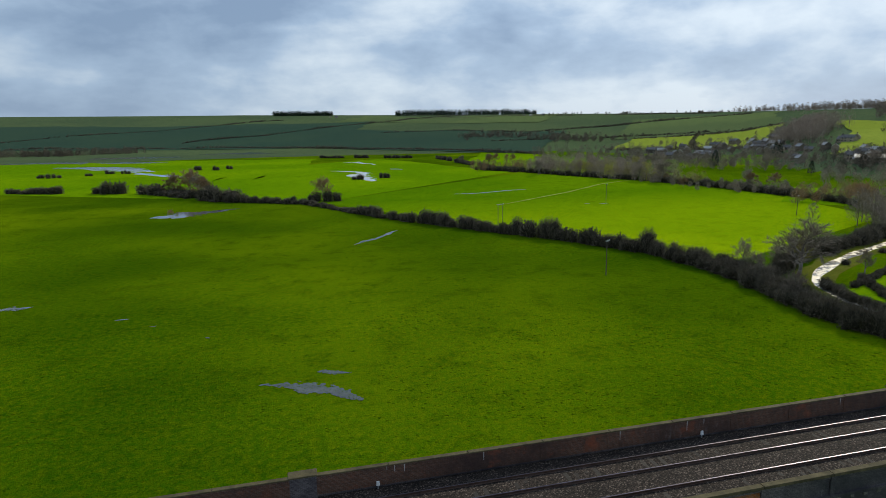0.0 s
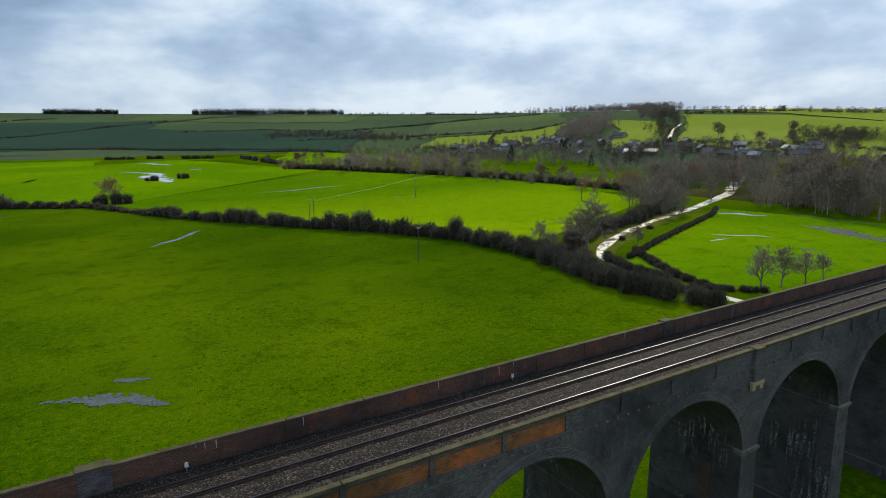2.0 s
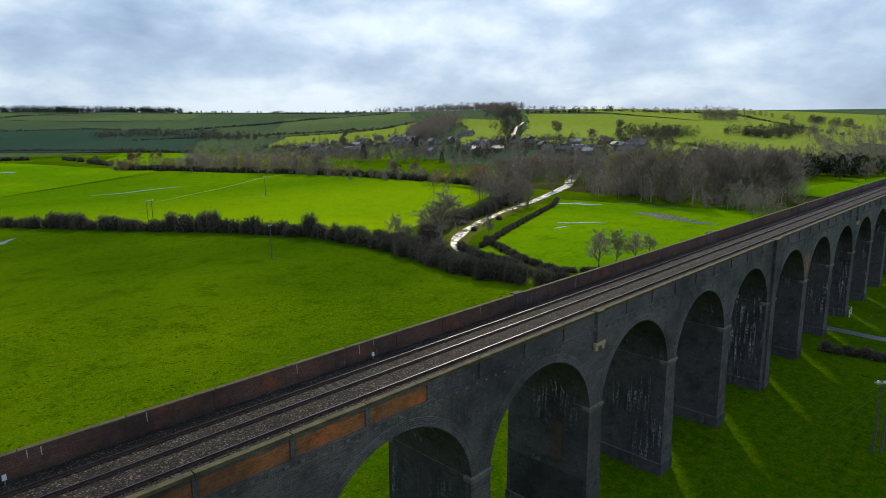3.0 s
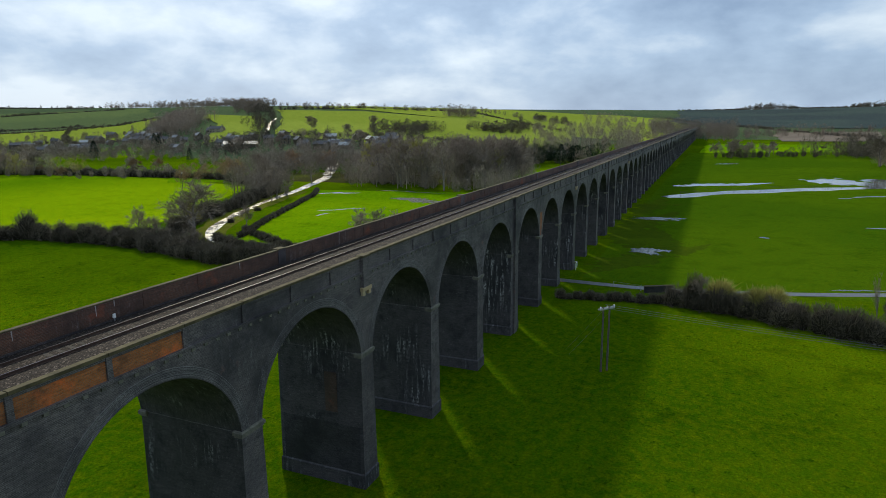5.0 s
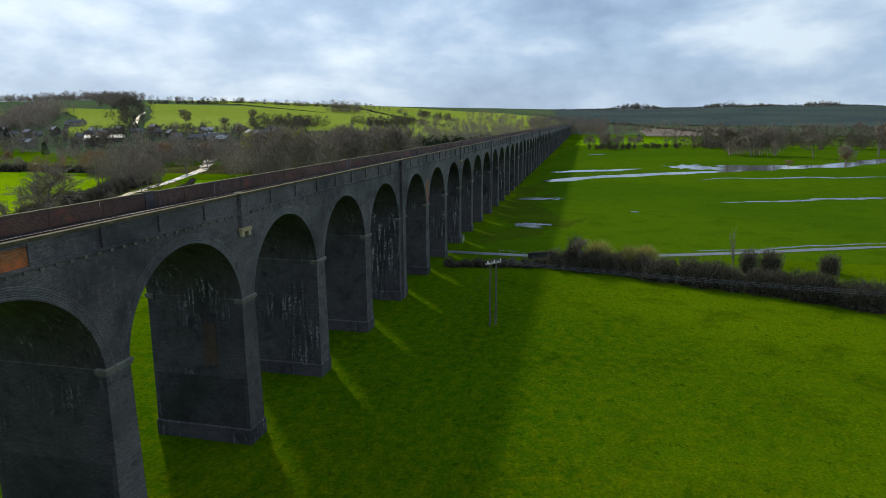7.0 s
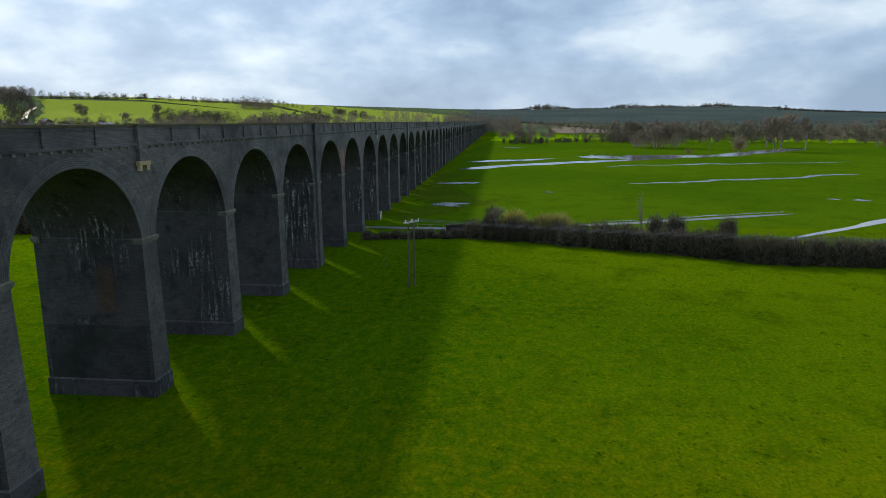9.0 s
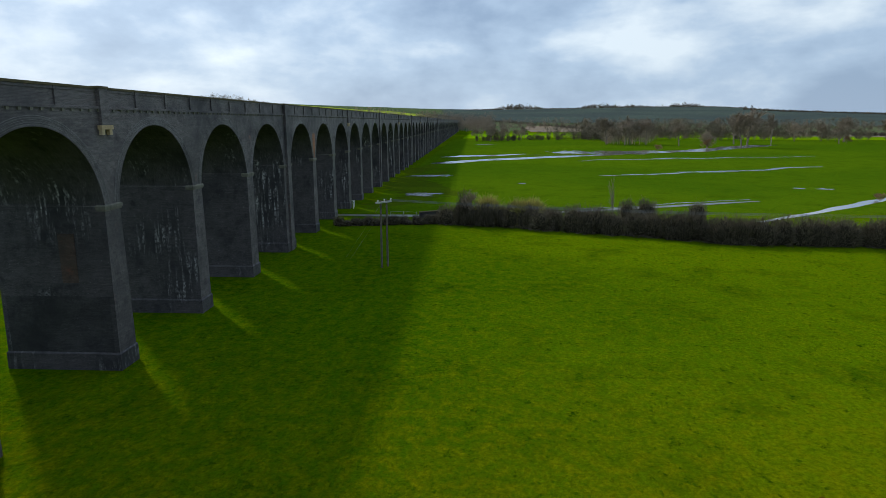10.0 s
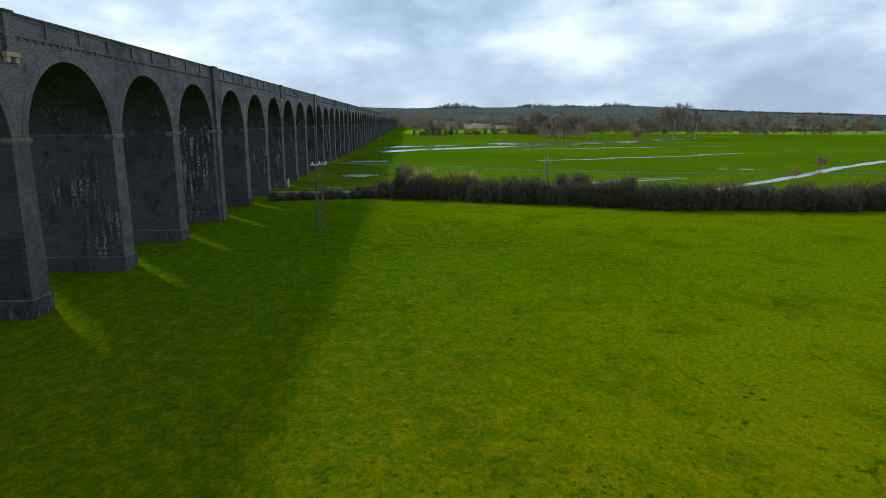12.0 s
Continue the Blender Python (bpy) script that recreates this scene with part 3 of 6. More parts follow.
def puddle(pts, w, seed, label="shallow flood water lying in the grass", mat=None, lift=0.05, name="flood_pool", category="puddle"):
    """A pool with a broken, grass-pierced edge, widest along the middle of its line."""
    rnd = random.Random(seed)
    off = Vector((rnd.uniform(0, 90), rnd.uniform(0, 90), 0))
    pts = [Vector(q) for q in pts]
    total = sum((b - a).length for a, b in zip(pts, pts[1:]))
    cell = max(0.16, w / 24, total / 150)
    x0, x1 = min(q.x for q in pts) - w, max(q.x for q in pts) + w
    y0, y1 = min(q.y for q in pts) - w, max(q.y for q in pts) + w

    def wet(x, y):
        o = Vector((x, y, 7.0)) * (0.3 / w) + off
        p, best, run = Vector((x + 1.1 * w * noise.noise(o), y + 1.1 * w * noise.noise(o + Vector((31, 7, 0))))), -9.0, 0.0
        for a, b in zip(pts, pts[1:]):
            d = b - a
            t = min(1.0, max(0.0, (p - a).dot(d) / d.length_squared))
            u = (run + t * d.length) / total
            half = w * 0.5 * (0.25 + 0.75 * math.sin(math.pi * min(1, max(0, u))))
            best = max(best, 1 - (p - a - d * t).length / half)
            run += d.length
        q = Vector((x, y, 0)) + off
        return best + 0.75 * noise.noise(q * (1.6 / w)) + 0.6 * noise.noise(q * (6.0 / w)) + 0.55 * noise.noise(q * (15.0 / w)) - 0.14

    s, index = Shape(), {}
    nx, ny = int((x1 - x0) / cell) + 1, int((y1 - y0) / cell) + 1
    val = [[wet(x0 + i * cell, y0 + j * cell) for j in range(ny + 1)] for i in range(nx + 1)]

    def corner(i, j):
        if (i, j) not in index:
            index[i, j] = len(s.v)
            x, y = x0 + (i + 0.3 * noise.noise(Vector((i * 3.7, j * 1.9, seed)))) * cell, y0 + (j + 0.3 * noise.noise(Vector((j * 3.1, i * 2.3, seed)))) * cell
            s.v.append((x, y, land(x, y) + lift))
        return index[i, j]

    for i in range(nx):
        for j in range(ny):
            sq = [(i, j), (i + 1, j), (i + 1, j + 1), (i, j + 1)]
            on = [q for q in sq if val[q[0]][q[1]] > 0]
            if len(on) >= 3:
                s.f.append(tuple(corner(*q) for q in on))
                s.uv += [(0, 0)] * len(on)
    return thing(name, label, category, me=s.mesh(name, mat or WATER, True)) if s.f else None


ROAD = [(505, 322), (414, 270), (382, 246), (290, 193), (231, 170), (190, 157), (160, 144), (141, 134), (128, 124), (119, 104), (118, 92), (118, 83)]
ribbon("road_verge", "scrubby yellow-green grass verge", "verge", ROAD[4:], [11, 11, 10, 10, 9, 8, 8, 7], VERGE, 0.04, 0.3, 9)
ribbon("road", "flooded shining wet country road", "road", ROAD, [3.5, 6.0, 7.0, 5.2, 3.7, 3.2, 3.0, 2.9, 2.6, 2.3, 2.2, 2.4], WET_ROAD, 0.075, 0.3, 3)
LANE = [(118, 83), (118.5, 59.3), (118.4, 28.9), (117.4, 7), (123.5, -17.4), (129.9, -34.4), (137.7, -52.7), (142.3, -64.5)]
ribbon("lane", "narrow damp asphalt lane under the viaduct", "road", LANE, [2.8] + [2.3] * 6 + [0.6], ASPHALT, 0.065, 0.05, 4)
ribbon("hill_road", "shining wet road climbing the hill", "road", [pol(38.6, 641), pol(38.2, 731), pol(37.6, 782)], [4, 3, 2], ASPHALT, 1.2, 0.25, 5)

ribbon("field_path", "pale trodden path across the meadow", "path", [(112, 302), (128, 314), (170, 345), (212, 383), (246, 400)], [0.5, 1.3, 1.5, 1.4, 0.6], TRODDEN, 0.05, 0.5, 15)

POOLS = (
    ([(-7, 99), (0, 95), (9, 88)], 5.5),
    ([(4, 99), (8, 98)], 2.6),
    ([(-64, 161), (-56, 162)], 4.5),
    ([(-36, 143), (-33, 143)], 1.6),
    ([(-28, 136), (-26, 136)], 1.0),
    ([(-16, 125), (-15, 124)], 0.9),
    ([(-50, 322), (-38, 325), (-22, 331)], 16),
    ([(25, 214), (34, 227), (44, 242)], 2.4),
    ([(60, 604), (74, 571), (72, 479)], 14),
    ([(76, 741), (95, 755), (104, 699)], 13),
    ([(107, 613), (111, 593)], 10),
    ([(104, 363), (122, 361), (156, 369)], 5),
    ([(151, 291), (154, 289)], 2.2),
    ([(157, 286), (161, 284)], 2.4),
    ([(-345, 955), (-274, 928), (-194, 880)], 64),
    ([(-225, 838), (-171, 765), (-110, 695)], 46),
    ([(-140, 690), (-97, 612), (-80, 600)], 18),
    ([(-225, 935), (-180, 905), (-130, 865)], 60),
    ([(-245, 1095), (-192, 1082), (-128, 1085)], 110),
    ([(-150, 1180), (-70, 1155), (0, 1085)], 70),
    ([(304, 11), (321, 2), (337, -26)], 17),
    ([(380, -44), (375, -61), (401, -85)], 42),
    ([(282, -43), (290, -76), (303, -107), (318, -172)], 6),
    ([(206, -41), (213, -58), (221, -79), (234, -111), (249, -132)], 6),
    ([(128, -21), (133, -35), (140, -50), (146, -64)], 2.0),
    ([(182, -12), (182, -15)], 2.2),
    ([(170, -86), (170, -89)], 2.4),
    ([(168, -90), (168, -95)], 2.4),
    ([(151, 15), (153, 11), (153, 8)], 7),
    ([(200, 18), (204, 15), (206, 13)], 8),
    ([(460, 1), (470, -17)], 12),
    ([(227, 156), (233, 150), (233, 139)], 4.5),
    ([(221, 112), (223, 102), (222, 90)], 11),
    ([(183, 125), (190, 119), (193, 110)], 2.2),
    ([(183, 98), (183, 92)], 2),
    ([(173, 120), (180, 118)], 1.6),
    ([(245, 139), (247, 121), (246, 105)], 3),
    ([(257, 262), (262, 256)], 4),
    ([(259, 228), (264, 234)], 4),
)
for i, (pts, w) in enumerate(POOLS):
    puddle(pts, w, i, mat=SHALLOW if w < 13 else WATER, lift=0.044 + 0.004 * (i % 3))
for i, (pts, w) in enumerate((([(122.6, 16.8), (145.3, 11.7), (171.4, 10.5)], 19.0), ([(152, 12.5), (186.7, 10.3), (224.3, 11.7)], 24.0), ([(207.2, 14.7), (257.3, 15.8)], 13.0), ([(150.2, 2), (165.9, -2.7)], 6.0))):
    puddle(pts, w, 70 + i, "trodden waterlogged turf beside the arches", DAMP, 0.024 + 0.004 * i, "damp_turf", "mud")
ribbon("stream", "brimming stream across the flood meadow", "stream", [(262, 16), (266, 14), (283, -4), (304, -30), (325, -63), (352, -95), (372, -128), (411, -160), (449, -198)], [4, 9, 10, 9, 9, 12, 16, 17, 18], WATER, 0.055, 0.35, 60)
ribbon("ditch", "narrow water-filled ditch in the pasture", "ditch", [(112, -51), (118, -59), (127, -70), (143, -90), (171, -120), (201, -157)], [1.0, 1.6, 2.2, 2.6, 3, 3.6], WATER, 0.055, 0.6, 61)


# ---- viaduct ----
YN, YF = 24.95, 33.35          # outer faces
SLOPE = -0.004                 # fall of the line
SPAN, PIER, KING = 12.1, 1.9, 3.4
SPRING, CROWN, DENT, COPE = 12.4, 17.88, 19.02, 20.5   # heights at x = 0
viaduct = thing("viaduct", "long dark brick railway viaduct with many round arches", "viaduct")
BASE = -0.5
BATTER = 0.2                   # how far a pier widens down to its plinth


def shear(s):
    s.v = [(x, y, z + SLOPE * x) for x, y, z in s.v]
    return s


RISE = CROWN - SPRING
RAD = ((SPAN / 2) ** 2 + RISE ** 2) / (2 * RISE)
HALF = math.asin(SPAN / 2 / RAD)


def arc(r, n):
    """Points of the arch, from one springing to the other, about the middle of the span."""
    zc = CROWN - RAD
    return [(SPAN / 2 + r * math.sin(-HALF + 2 * HALF * k / n), zc + r * math.cos(-HALF + 2 * HALF * k / n), RAD * 2 * HALF * k / n) for k in range(n + 1)]


def face_wall(near):
    s, n = Shape(), 28
    pts = arc(RAD, n)
    for k in range(n):
        (x0, z0, a0), (x1, z1, a1) = pts[k], pts[k + 1]
        if near:
            s.face(((x0, YN, z0), (x1, YN, z1), (x1, YN, DENT), (x0, YN, DENT)))
        else:
            s.face(((x1, YF, z1), (x0, YF, z0), (x0, YF, DENT), (x1, YF, DENT)))
    return shear(s).mesh("spandrel", BRICK)


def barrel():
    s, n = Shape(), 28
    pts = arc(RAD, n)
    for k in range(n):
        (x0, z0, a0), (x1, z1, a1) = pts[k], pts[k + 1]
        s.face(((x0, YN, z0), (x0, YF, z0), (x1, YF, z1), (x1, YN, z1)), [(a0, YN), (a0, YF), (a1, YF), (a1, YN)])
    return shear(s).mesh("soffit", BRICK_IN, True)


def ring_mesh(j, near):
    """One of the five brick rings that turn over an arch, standing a little proud."""
    s, n = Shape(), 28
    face, out = (YN, -1) if near else (YF, 1)
    r0, r1 = RAD + 0.012 + j * 0.13, RAD + 0.012 + j * 0.13 + 0.108
    inn, outer = arc(r0, n), arc(r1, n)
    y0, y1 = face, face + out * (0.04 - 0.006 * (j % 2))
    for k in range(n):
        A, B, C, D = inn[k], inn[k + 1], outer[k + 1], outer[k]
        s.face(((A[0], y1, A[1]), (B[0], y1, B[1]), (C[0], y1, C[1]), (D[0], y1, D[1])), [(A[2], r0), (B[2], r0), (C[2], r1), (D[2], r1)])
        s.face(((D[0], y1, D[1]), (C[0], y1, C[1]), (C[0], y0, C[1]), (D[0], y0, D[1])), [(D[2], 0), (C[2], 0), (C[2], .04), (D[2], .04)])
        s.face(((B[0], y1, B[1]), (A[0], y1, A[1]), (A[0], y0, A[1]), (B[0], y0, B[1])), [(B[2], 0), (A[2], 0), (A[2], .04), (B[2], .04)])
    return shear(s).mesh("arch_ring", RING)


def bed_mesh(near):
    """The lime bed that shows as pale lines between the rings."""
    s, n = Shape(), 28
    y = YN - 0.022 if near else YF + 0.022
    inn, outer = arc(RAD + 0.02, n), arc(RAD + 0.665, n)
    for k in range(n):
        A, B, C, D = inn[k], inn[k + 1], outer[k + 1], outer[k]
        pts = [(A[0], y, A[1]), (B[0], y, B[1]), (C[0], y, C[1]), (D[0], y, D[1])]
        s.face(pts if near else pts[::-1])
    return shear(s).mesh("ring_mortar", MORTAR)


BEDS = {near: bed_mesh(near) for near in (True, False)}
SPANDREL, SOFFIT = {near: face_wall(near) for near in (True, False)}, barrel()
RINGS = {(j, near): ring_mesh(j, near) for j in range(5) for near in (True, False)}


def side(near, a, b):
    """Bounds across the line, a outside and b inside of the outer face."""
    return (YN - a, YN + b) if near else (YF - b, YF + a)


def course_mesh(length, near):
    s = Shape()
    s.box(0, length, *side(near, 0.1, 0.2), DENT - 0.02, DENT + 0.16, SLOPE)
    return s.mesh("string_course", BRICK)


def dentil_mesh(length, near):
    s = Shape()
    m = max(1, round(length / 0.93))
    for k in range(m):
        x = (k + 0.5) * length / m
        s.box(x - 0.12, x + 0.12, *side(near, 0.085, 0.1), DENT - 0.2, DENT - 0.024, SLOPE)
    return s.mesh("dentil_course", CAP_STONE)


def parapet_mesh(length, mat, near):
    s = Shape()
    y0, y1 = side(near, -0.06, 0.3)
    s.box(0, length, y0, y1, DENT + 0.16, COPE - 0.16, SLOPE)
    return s.mesh("parapet_panel", mat)


def strip_mesh(w, near, mat):
    s = Shape()
    y0, y1 = side(near, 0.05, 0.33)
    s.box(-w / 2, w / 2, y0, y1, DENT + 0.16, COPE - 0.162, SLOPE)
    return s.mesh("parapet_pilaster", mat)


def rail_band(length, near, mat):
    """Raised band under the coping."""
    s = Shape()
    y0, y1 = side(near, 0.0, 0.32)
    s.box(0, length, y0, y1, COPE - 0.34, COPE - 0.161, SLOPE)
    return s.mesh("parapet_band", mat)


def coping_mesh(length, near):
    s = Shape()
    y0, y1 = side(near, 0.07, 0.32) if near else side(near, 0.01, 0.35)
    s.box(0.012, length - 0.012, y0, y1, COPE - 0.16, COPE if near else COPE - 0.09, SLOPE, 0.02)
    return s.mesh("coping_stone", STONE)


def pier_meshes(w, z_spring, tag):
    """Shaft, plinth, head and the two springer stones of a pier whose middle stands at its own origin."""
    h = w / 2
    s = Shape()
    b = BATTER
    lo = [(-h - b, YN - 0.06, BASE), (h + b, YN - 0.06, BASE), (h + b, YF + 0.06, BASE), (-h - b, YF + 0.06, BASE)]
    hi = [(-h, YN, z_spring), (h, YN, z_spring), (h, YF, z_spring), (-h, YF, z_spring)]
    for i in range(4):
        j = (i + 1) % 4
        s.face((lo[i], lo[j], hi[j], hi[i]))
    s.face(hi)
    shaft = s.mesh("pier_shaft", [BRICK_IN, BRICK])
    # outer faces take the lighter brick, the sides keep the painted shade
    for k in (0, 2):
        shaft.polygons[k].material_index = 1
    s = Shape()
    p, q = b + 0.07, 0.14
    s.box(-h - p, h + p, YN - q, YF + q, BASE - 1.0, BASE + 1.75, 0, 0.0)
    s.box(-h - p, h + p, YN - q, YF + q, BASE + 1.75, BASE + 1.87, 0, 0.08)
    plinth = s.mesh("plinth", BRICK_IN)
    return shaft, plinth


def head_mesh(w, near):
    h, s = w / 2, Shape()
    y = YN if near else YF
    pts = [(-h, y, SPRING - 0.02), (h, y, SPRING - 0.02), (h, y, DENT + SLOPE * h), (-h, y, DENT - SLOPE * h)]
    s.face(pts if near else pts[::-1])
    return s.mesh("pier_head", BRICK)


def impost_mesh(w):
    s, h = Shape(), w / 2 + 0.025
    s.box(-h, h, YN + 0.63, YF - 0.63, SPRING - 0.09, SPRING - 0.04)
    return s.mesh("impost_course", RING)


def cap_mesh(w, near):
    h = w / 2 + 0.17
    s = Shape()
    y0, y1 = side(near, 0.15, 0.62)
    s.box(-h + 0.08, h - 0.08, y0 + 0.06, y1 - 0.05, SPRING - 0.42, SPRING - 0.28)
    s.box(-h, h, y0, y1, SPRING - 0.29, SPRING - 0.07)
    s.box(-h, h, y0, y1, SPRING - 0.07, SPRING + 0.02, 0, 0.09)
    return s.mesh("springer_stone", CAP_STONE)


def pilaster_mesh(low, w, proud, near):
    s = Shape()
    s.box(-w / 2, w / 2, *side(near, proud, 0.35), low, COPE - 0.1, 0)
    return s.mesh("pilaster", BRICK)


def corbel_mesh(near):
    """Tan stone bracket under the short pilaster: a slab on two feet."""
    s = Shape()
    s.box(-0.72, 0.72, *side(near, 0.3, 0.05), 17.62, 17.91)
    for x in (-0.46, 0.46):
        s.box(x - 0.17, x + 0.17, *side(near, 0.24, 0.05), 17.24, 17.622)
    return s.mesh("corbel", TAN_STONE)


def pilaster_cap(w, proud, near):
    s = Shape()
    s.box(-w / 2 - 0.08, w / 2 + 0.08, *side(near, proud + 0.08, 0.42 if near else 0.4), COPE - 0.1, COPE + (0.05 if near else -0.02), 0, 0.03)
    return s.mesh("pilaster_cap", STONE)


cache = {}


def once(key, fn):
    if key not in cache:
        cache[key] = fn()
    return cache[key]


def stand(x):
    return Matrix.Translation((x, 0, SLOPE * x))


def build_pier(x, kind):
    w = KING if kind == "king" else PIER
    # the shaft rises from the ground to the sloping springing line: lengths in steps
    step = round(SLOPE * x / 0.35)
    z_top = SPRING + step * 0.35 + 0.5
    key = (w, step)
    shaft, plinth = once(("pier",) + key, lambda: pier_meshes(w, z_top, key))
    p = part("pier", shaft, viaduct, at=Matrix.Translation((x, 0, 0)))
    part("plinth", plinth, p)
    part("impost_course", once(("impost", w), lambda: impost_mesh(w)), p, "thin pale course at the springing", Matrix.Translation((0, 0, SLOPE * x)))
    for near in (True, False):
        part("springer_stone", once(("cap", w, near), lambda: cap_mesh(w, near)), p, "weathered pale springer stone", Matrix.Translation((0, 0, SLOPE * x)))
    for near in (True, False):
        part("pier_head", once(("head", w, near), lambda: head_mesh(w, near)), viaduct, at=stand(x))
        if kind == "king":
            part("pilaster", once(("pil", step, "k", near), lambda: pilaster_mesh(BASE - SLOPE * x, 1.5, 0.32, near)), viaduct, at=stand(x))
            part("pilaster_cap", once(("pilcap_k", near), lambda: pilaster_cap(1.5, 0.32, near)), viaduct, at=stand(x))
        elif kind == "corbel":
            part("pilaster", once(("pil_c", near), lambda: pilaster_mesh(17.912, 1.0, 0.24, near)), viaduct, at=stand(x))
            part("pilaster_cap", once(("pilcap_c", near), lambda: pilaster_cap(1.0, 0.24, near)), viaduct, at=stand(x))
            part("corbel", once(("corbel", near), lambda: corbel_mesh(near)), viaduct, "tan stone bracket", stand(x))


def build_run(x0, length, near, red):
    """Parapet over one panel length, on one side."""
    mat = BRICK_BROWN if not near else (BRICK_RED if red else BRICK)
    frame_mat = BRICK_BROWN if not near else BRICK
    at = stand(x0)
    part("parapet_panel", once(("pan", length, near, red), lambda: parapet_mesh(length, mat, near)), viaduct, "repaired orange-red brick" if near and red else "", at)
    part("parapet_band", once(("band", length, near), lambda: rail_band(length, near, frame_mat)), viaduct, at=at)
    part("coping_stone", once(("cope", length, near), lambda: coping_mesh(length, near)), viaduct, at=at)
    part("parapet_pilaster", once(("strip", near), lambda: strip_mesh(0.3, near, frame_mat)), viaduct, at=at)


def build_viaduct():
    first = 42.8                     # pier with a bracket
    xs, kinds = [first], ["corbel"]
    x, i = first, 0
    while x < 1080:
        i += 1
        kind = ("corbel", "plain", "plain", "king", "plain", "plain")[i % 6]
        prev = KING if kinds[-1] == "king" else PIER
        x += prev / 2 + SPAN + (KING if kind == "king" else PIER) / 2
        xs.append(x)
        kinds.append(kind)
    x, i = first, 0
    while x > -130:
        i += 1
        kind = ("corbel", "plain", "plain", "king", "plain", "plain")[(-i) % 6]
        prev = KING if kinds[0] == "king" else PIER
        x -= prev / 2 + SPAN + (KING if kind == "king" else PIER) / 2 + (0.4 if i == 1 else 0.0)
        xs.insert(0, x)
        kinds.insert(0, kind)
    for x, kind in zip(xs, kinds):
        build_pier(x, kind)
    for a, b, ka, kb in zip(xs, xs[1:], kinds, kinds[1:]):
        x0 = a + (KING if ka == "king" else PIER) / 2
        length = round(b - a, 3)
        wide = (b - (KING if kb == "king" else PIER) / 2 - x0) / SPAN
        bay = stand(x0) @ Matrix.Diagonal((wide, 1, 1, 1))
        part("soffit", SOFFIT, viaduct, at=bay)
        for near in (True, False):
            part("spandrel", SPANDREL[near], viaduct, at=bay)
            for j in range(5 if a < 420 else 2):
                part("arch_ring", RINGS[j, near], viaduct, "pale-jointed brick ring", bay)
            part("ring_mortar", BEDS[near], viaduct, "pale lime mortar lines", bay)
            part("string_course", once(("course", length, near), lambda: course_mesh(length, near)), viaduct, at=stand(a))
            d = part("dentil_course", once(("dent", length, near), lambda: dentil_mesh(length, near)), viaduct, "row of small stone dentils", stand(a))
            d["kind"] = "stuff"
            panels = 3 if a < 480 else 1
            for k in range(panels):
                px, pl = a + k * length / panels, round(length / panels, 3)
                build_run(px, pl, near, near and 6 < px + pl / 2 < 23)
    return xs, kinds


PIERS, KINDS = build_viaduct()

# patch of orange brick beside one far arch
s = Shape()
xk = PIERS[KINDS.index("king", PIERS.index(42.8))]
s.box(xk + KING / 2 + SPAN + 0.35, xk + KING / 2 + SPAN + PIER - 0.2, YN - 0.012, YN + 0.05, SPRING + SLOPE * 100 + 0.1, SPRING + 3.9 + SLOPE * 100)
part("brick_patch", s.mesh("brick_patch", BRICK_RED), viaduct, "repaired orange brick patch")

# darker brick facing on the lower half of the two piers at the near end
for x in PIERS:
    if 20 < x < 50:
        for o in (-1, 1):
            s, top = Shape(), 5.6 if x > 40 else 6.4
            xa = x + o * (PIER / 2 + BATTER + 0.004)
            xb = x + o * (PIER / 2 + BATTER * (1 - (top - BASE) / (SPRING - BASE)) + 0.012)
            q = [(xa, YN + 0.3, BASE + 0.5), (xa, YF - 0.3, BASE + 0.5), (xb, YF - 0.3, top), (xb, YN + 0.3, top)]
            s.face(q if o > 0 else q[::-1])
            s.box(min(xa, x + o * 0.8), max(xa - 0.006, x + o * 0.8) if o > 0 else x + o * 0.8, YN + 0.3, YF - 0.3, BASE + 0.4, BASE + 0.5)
            part("lower_facing", s.mesh("lower_facing", BRICK_LOW), viaduct, "darker brick facing")

# old doorway bricked up in the side of one pier
s = Shape()
s.box(42.8 - PIER / 2 - 0.1, 42.8 - PIER / 2 + 0.05, 27.4, 28.6, 6.6, 10.2)
part("bricked_doorway", s.mesh("bricked_doorway", BRICK_RUST), viaduct, "bricked-up doorway of rust-brown brick")

# pale runs of lime on the inner face of the far parapet
for x, drop in ((4.47, 0.62), (4.93, 0.4), (5.52, 0.5), (10.46, 0.55), (19.79, 0.6), (24.8, 0.7), (26.1, 0.35), (37.5, 0.5), (52.0, 0.6)):
    s = Shape()
    top = COPE - 0.18 + SLOPE * x
    s.face([(x - 0.035, YF - 0.326, top), (x + 0.035, YF - 0.326, top), (x + 0.02, YF - 0.326, top - drop), (x - 0.012, YF - 0.326, top - drop * 0.92)])
    s.box(x - 0.03, x + 0.03, YF - 0.33, YF - 0.29, top - drop * 0.3, top)
    part("lime_streak", s.mesh("lime_streak", MORTAR_PALE), viaduct, "pale streak of washed-out lime")

# deck, ballast and tracks
X0, X1 = PIERS[0], PIERS[-1]


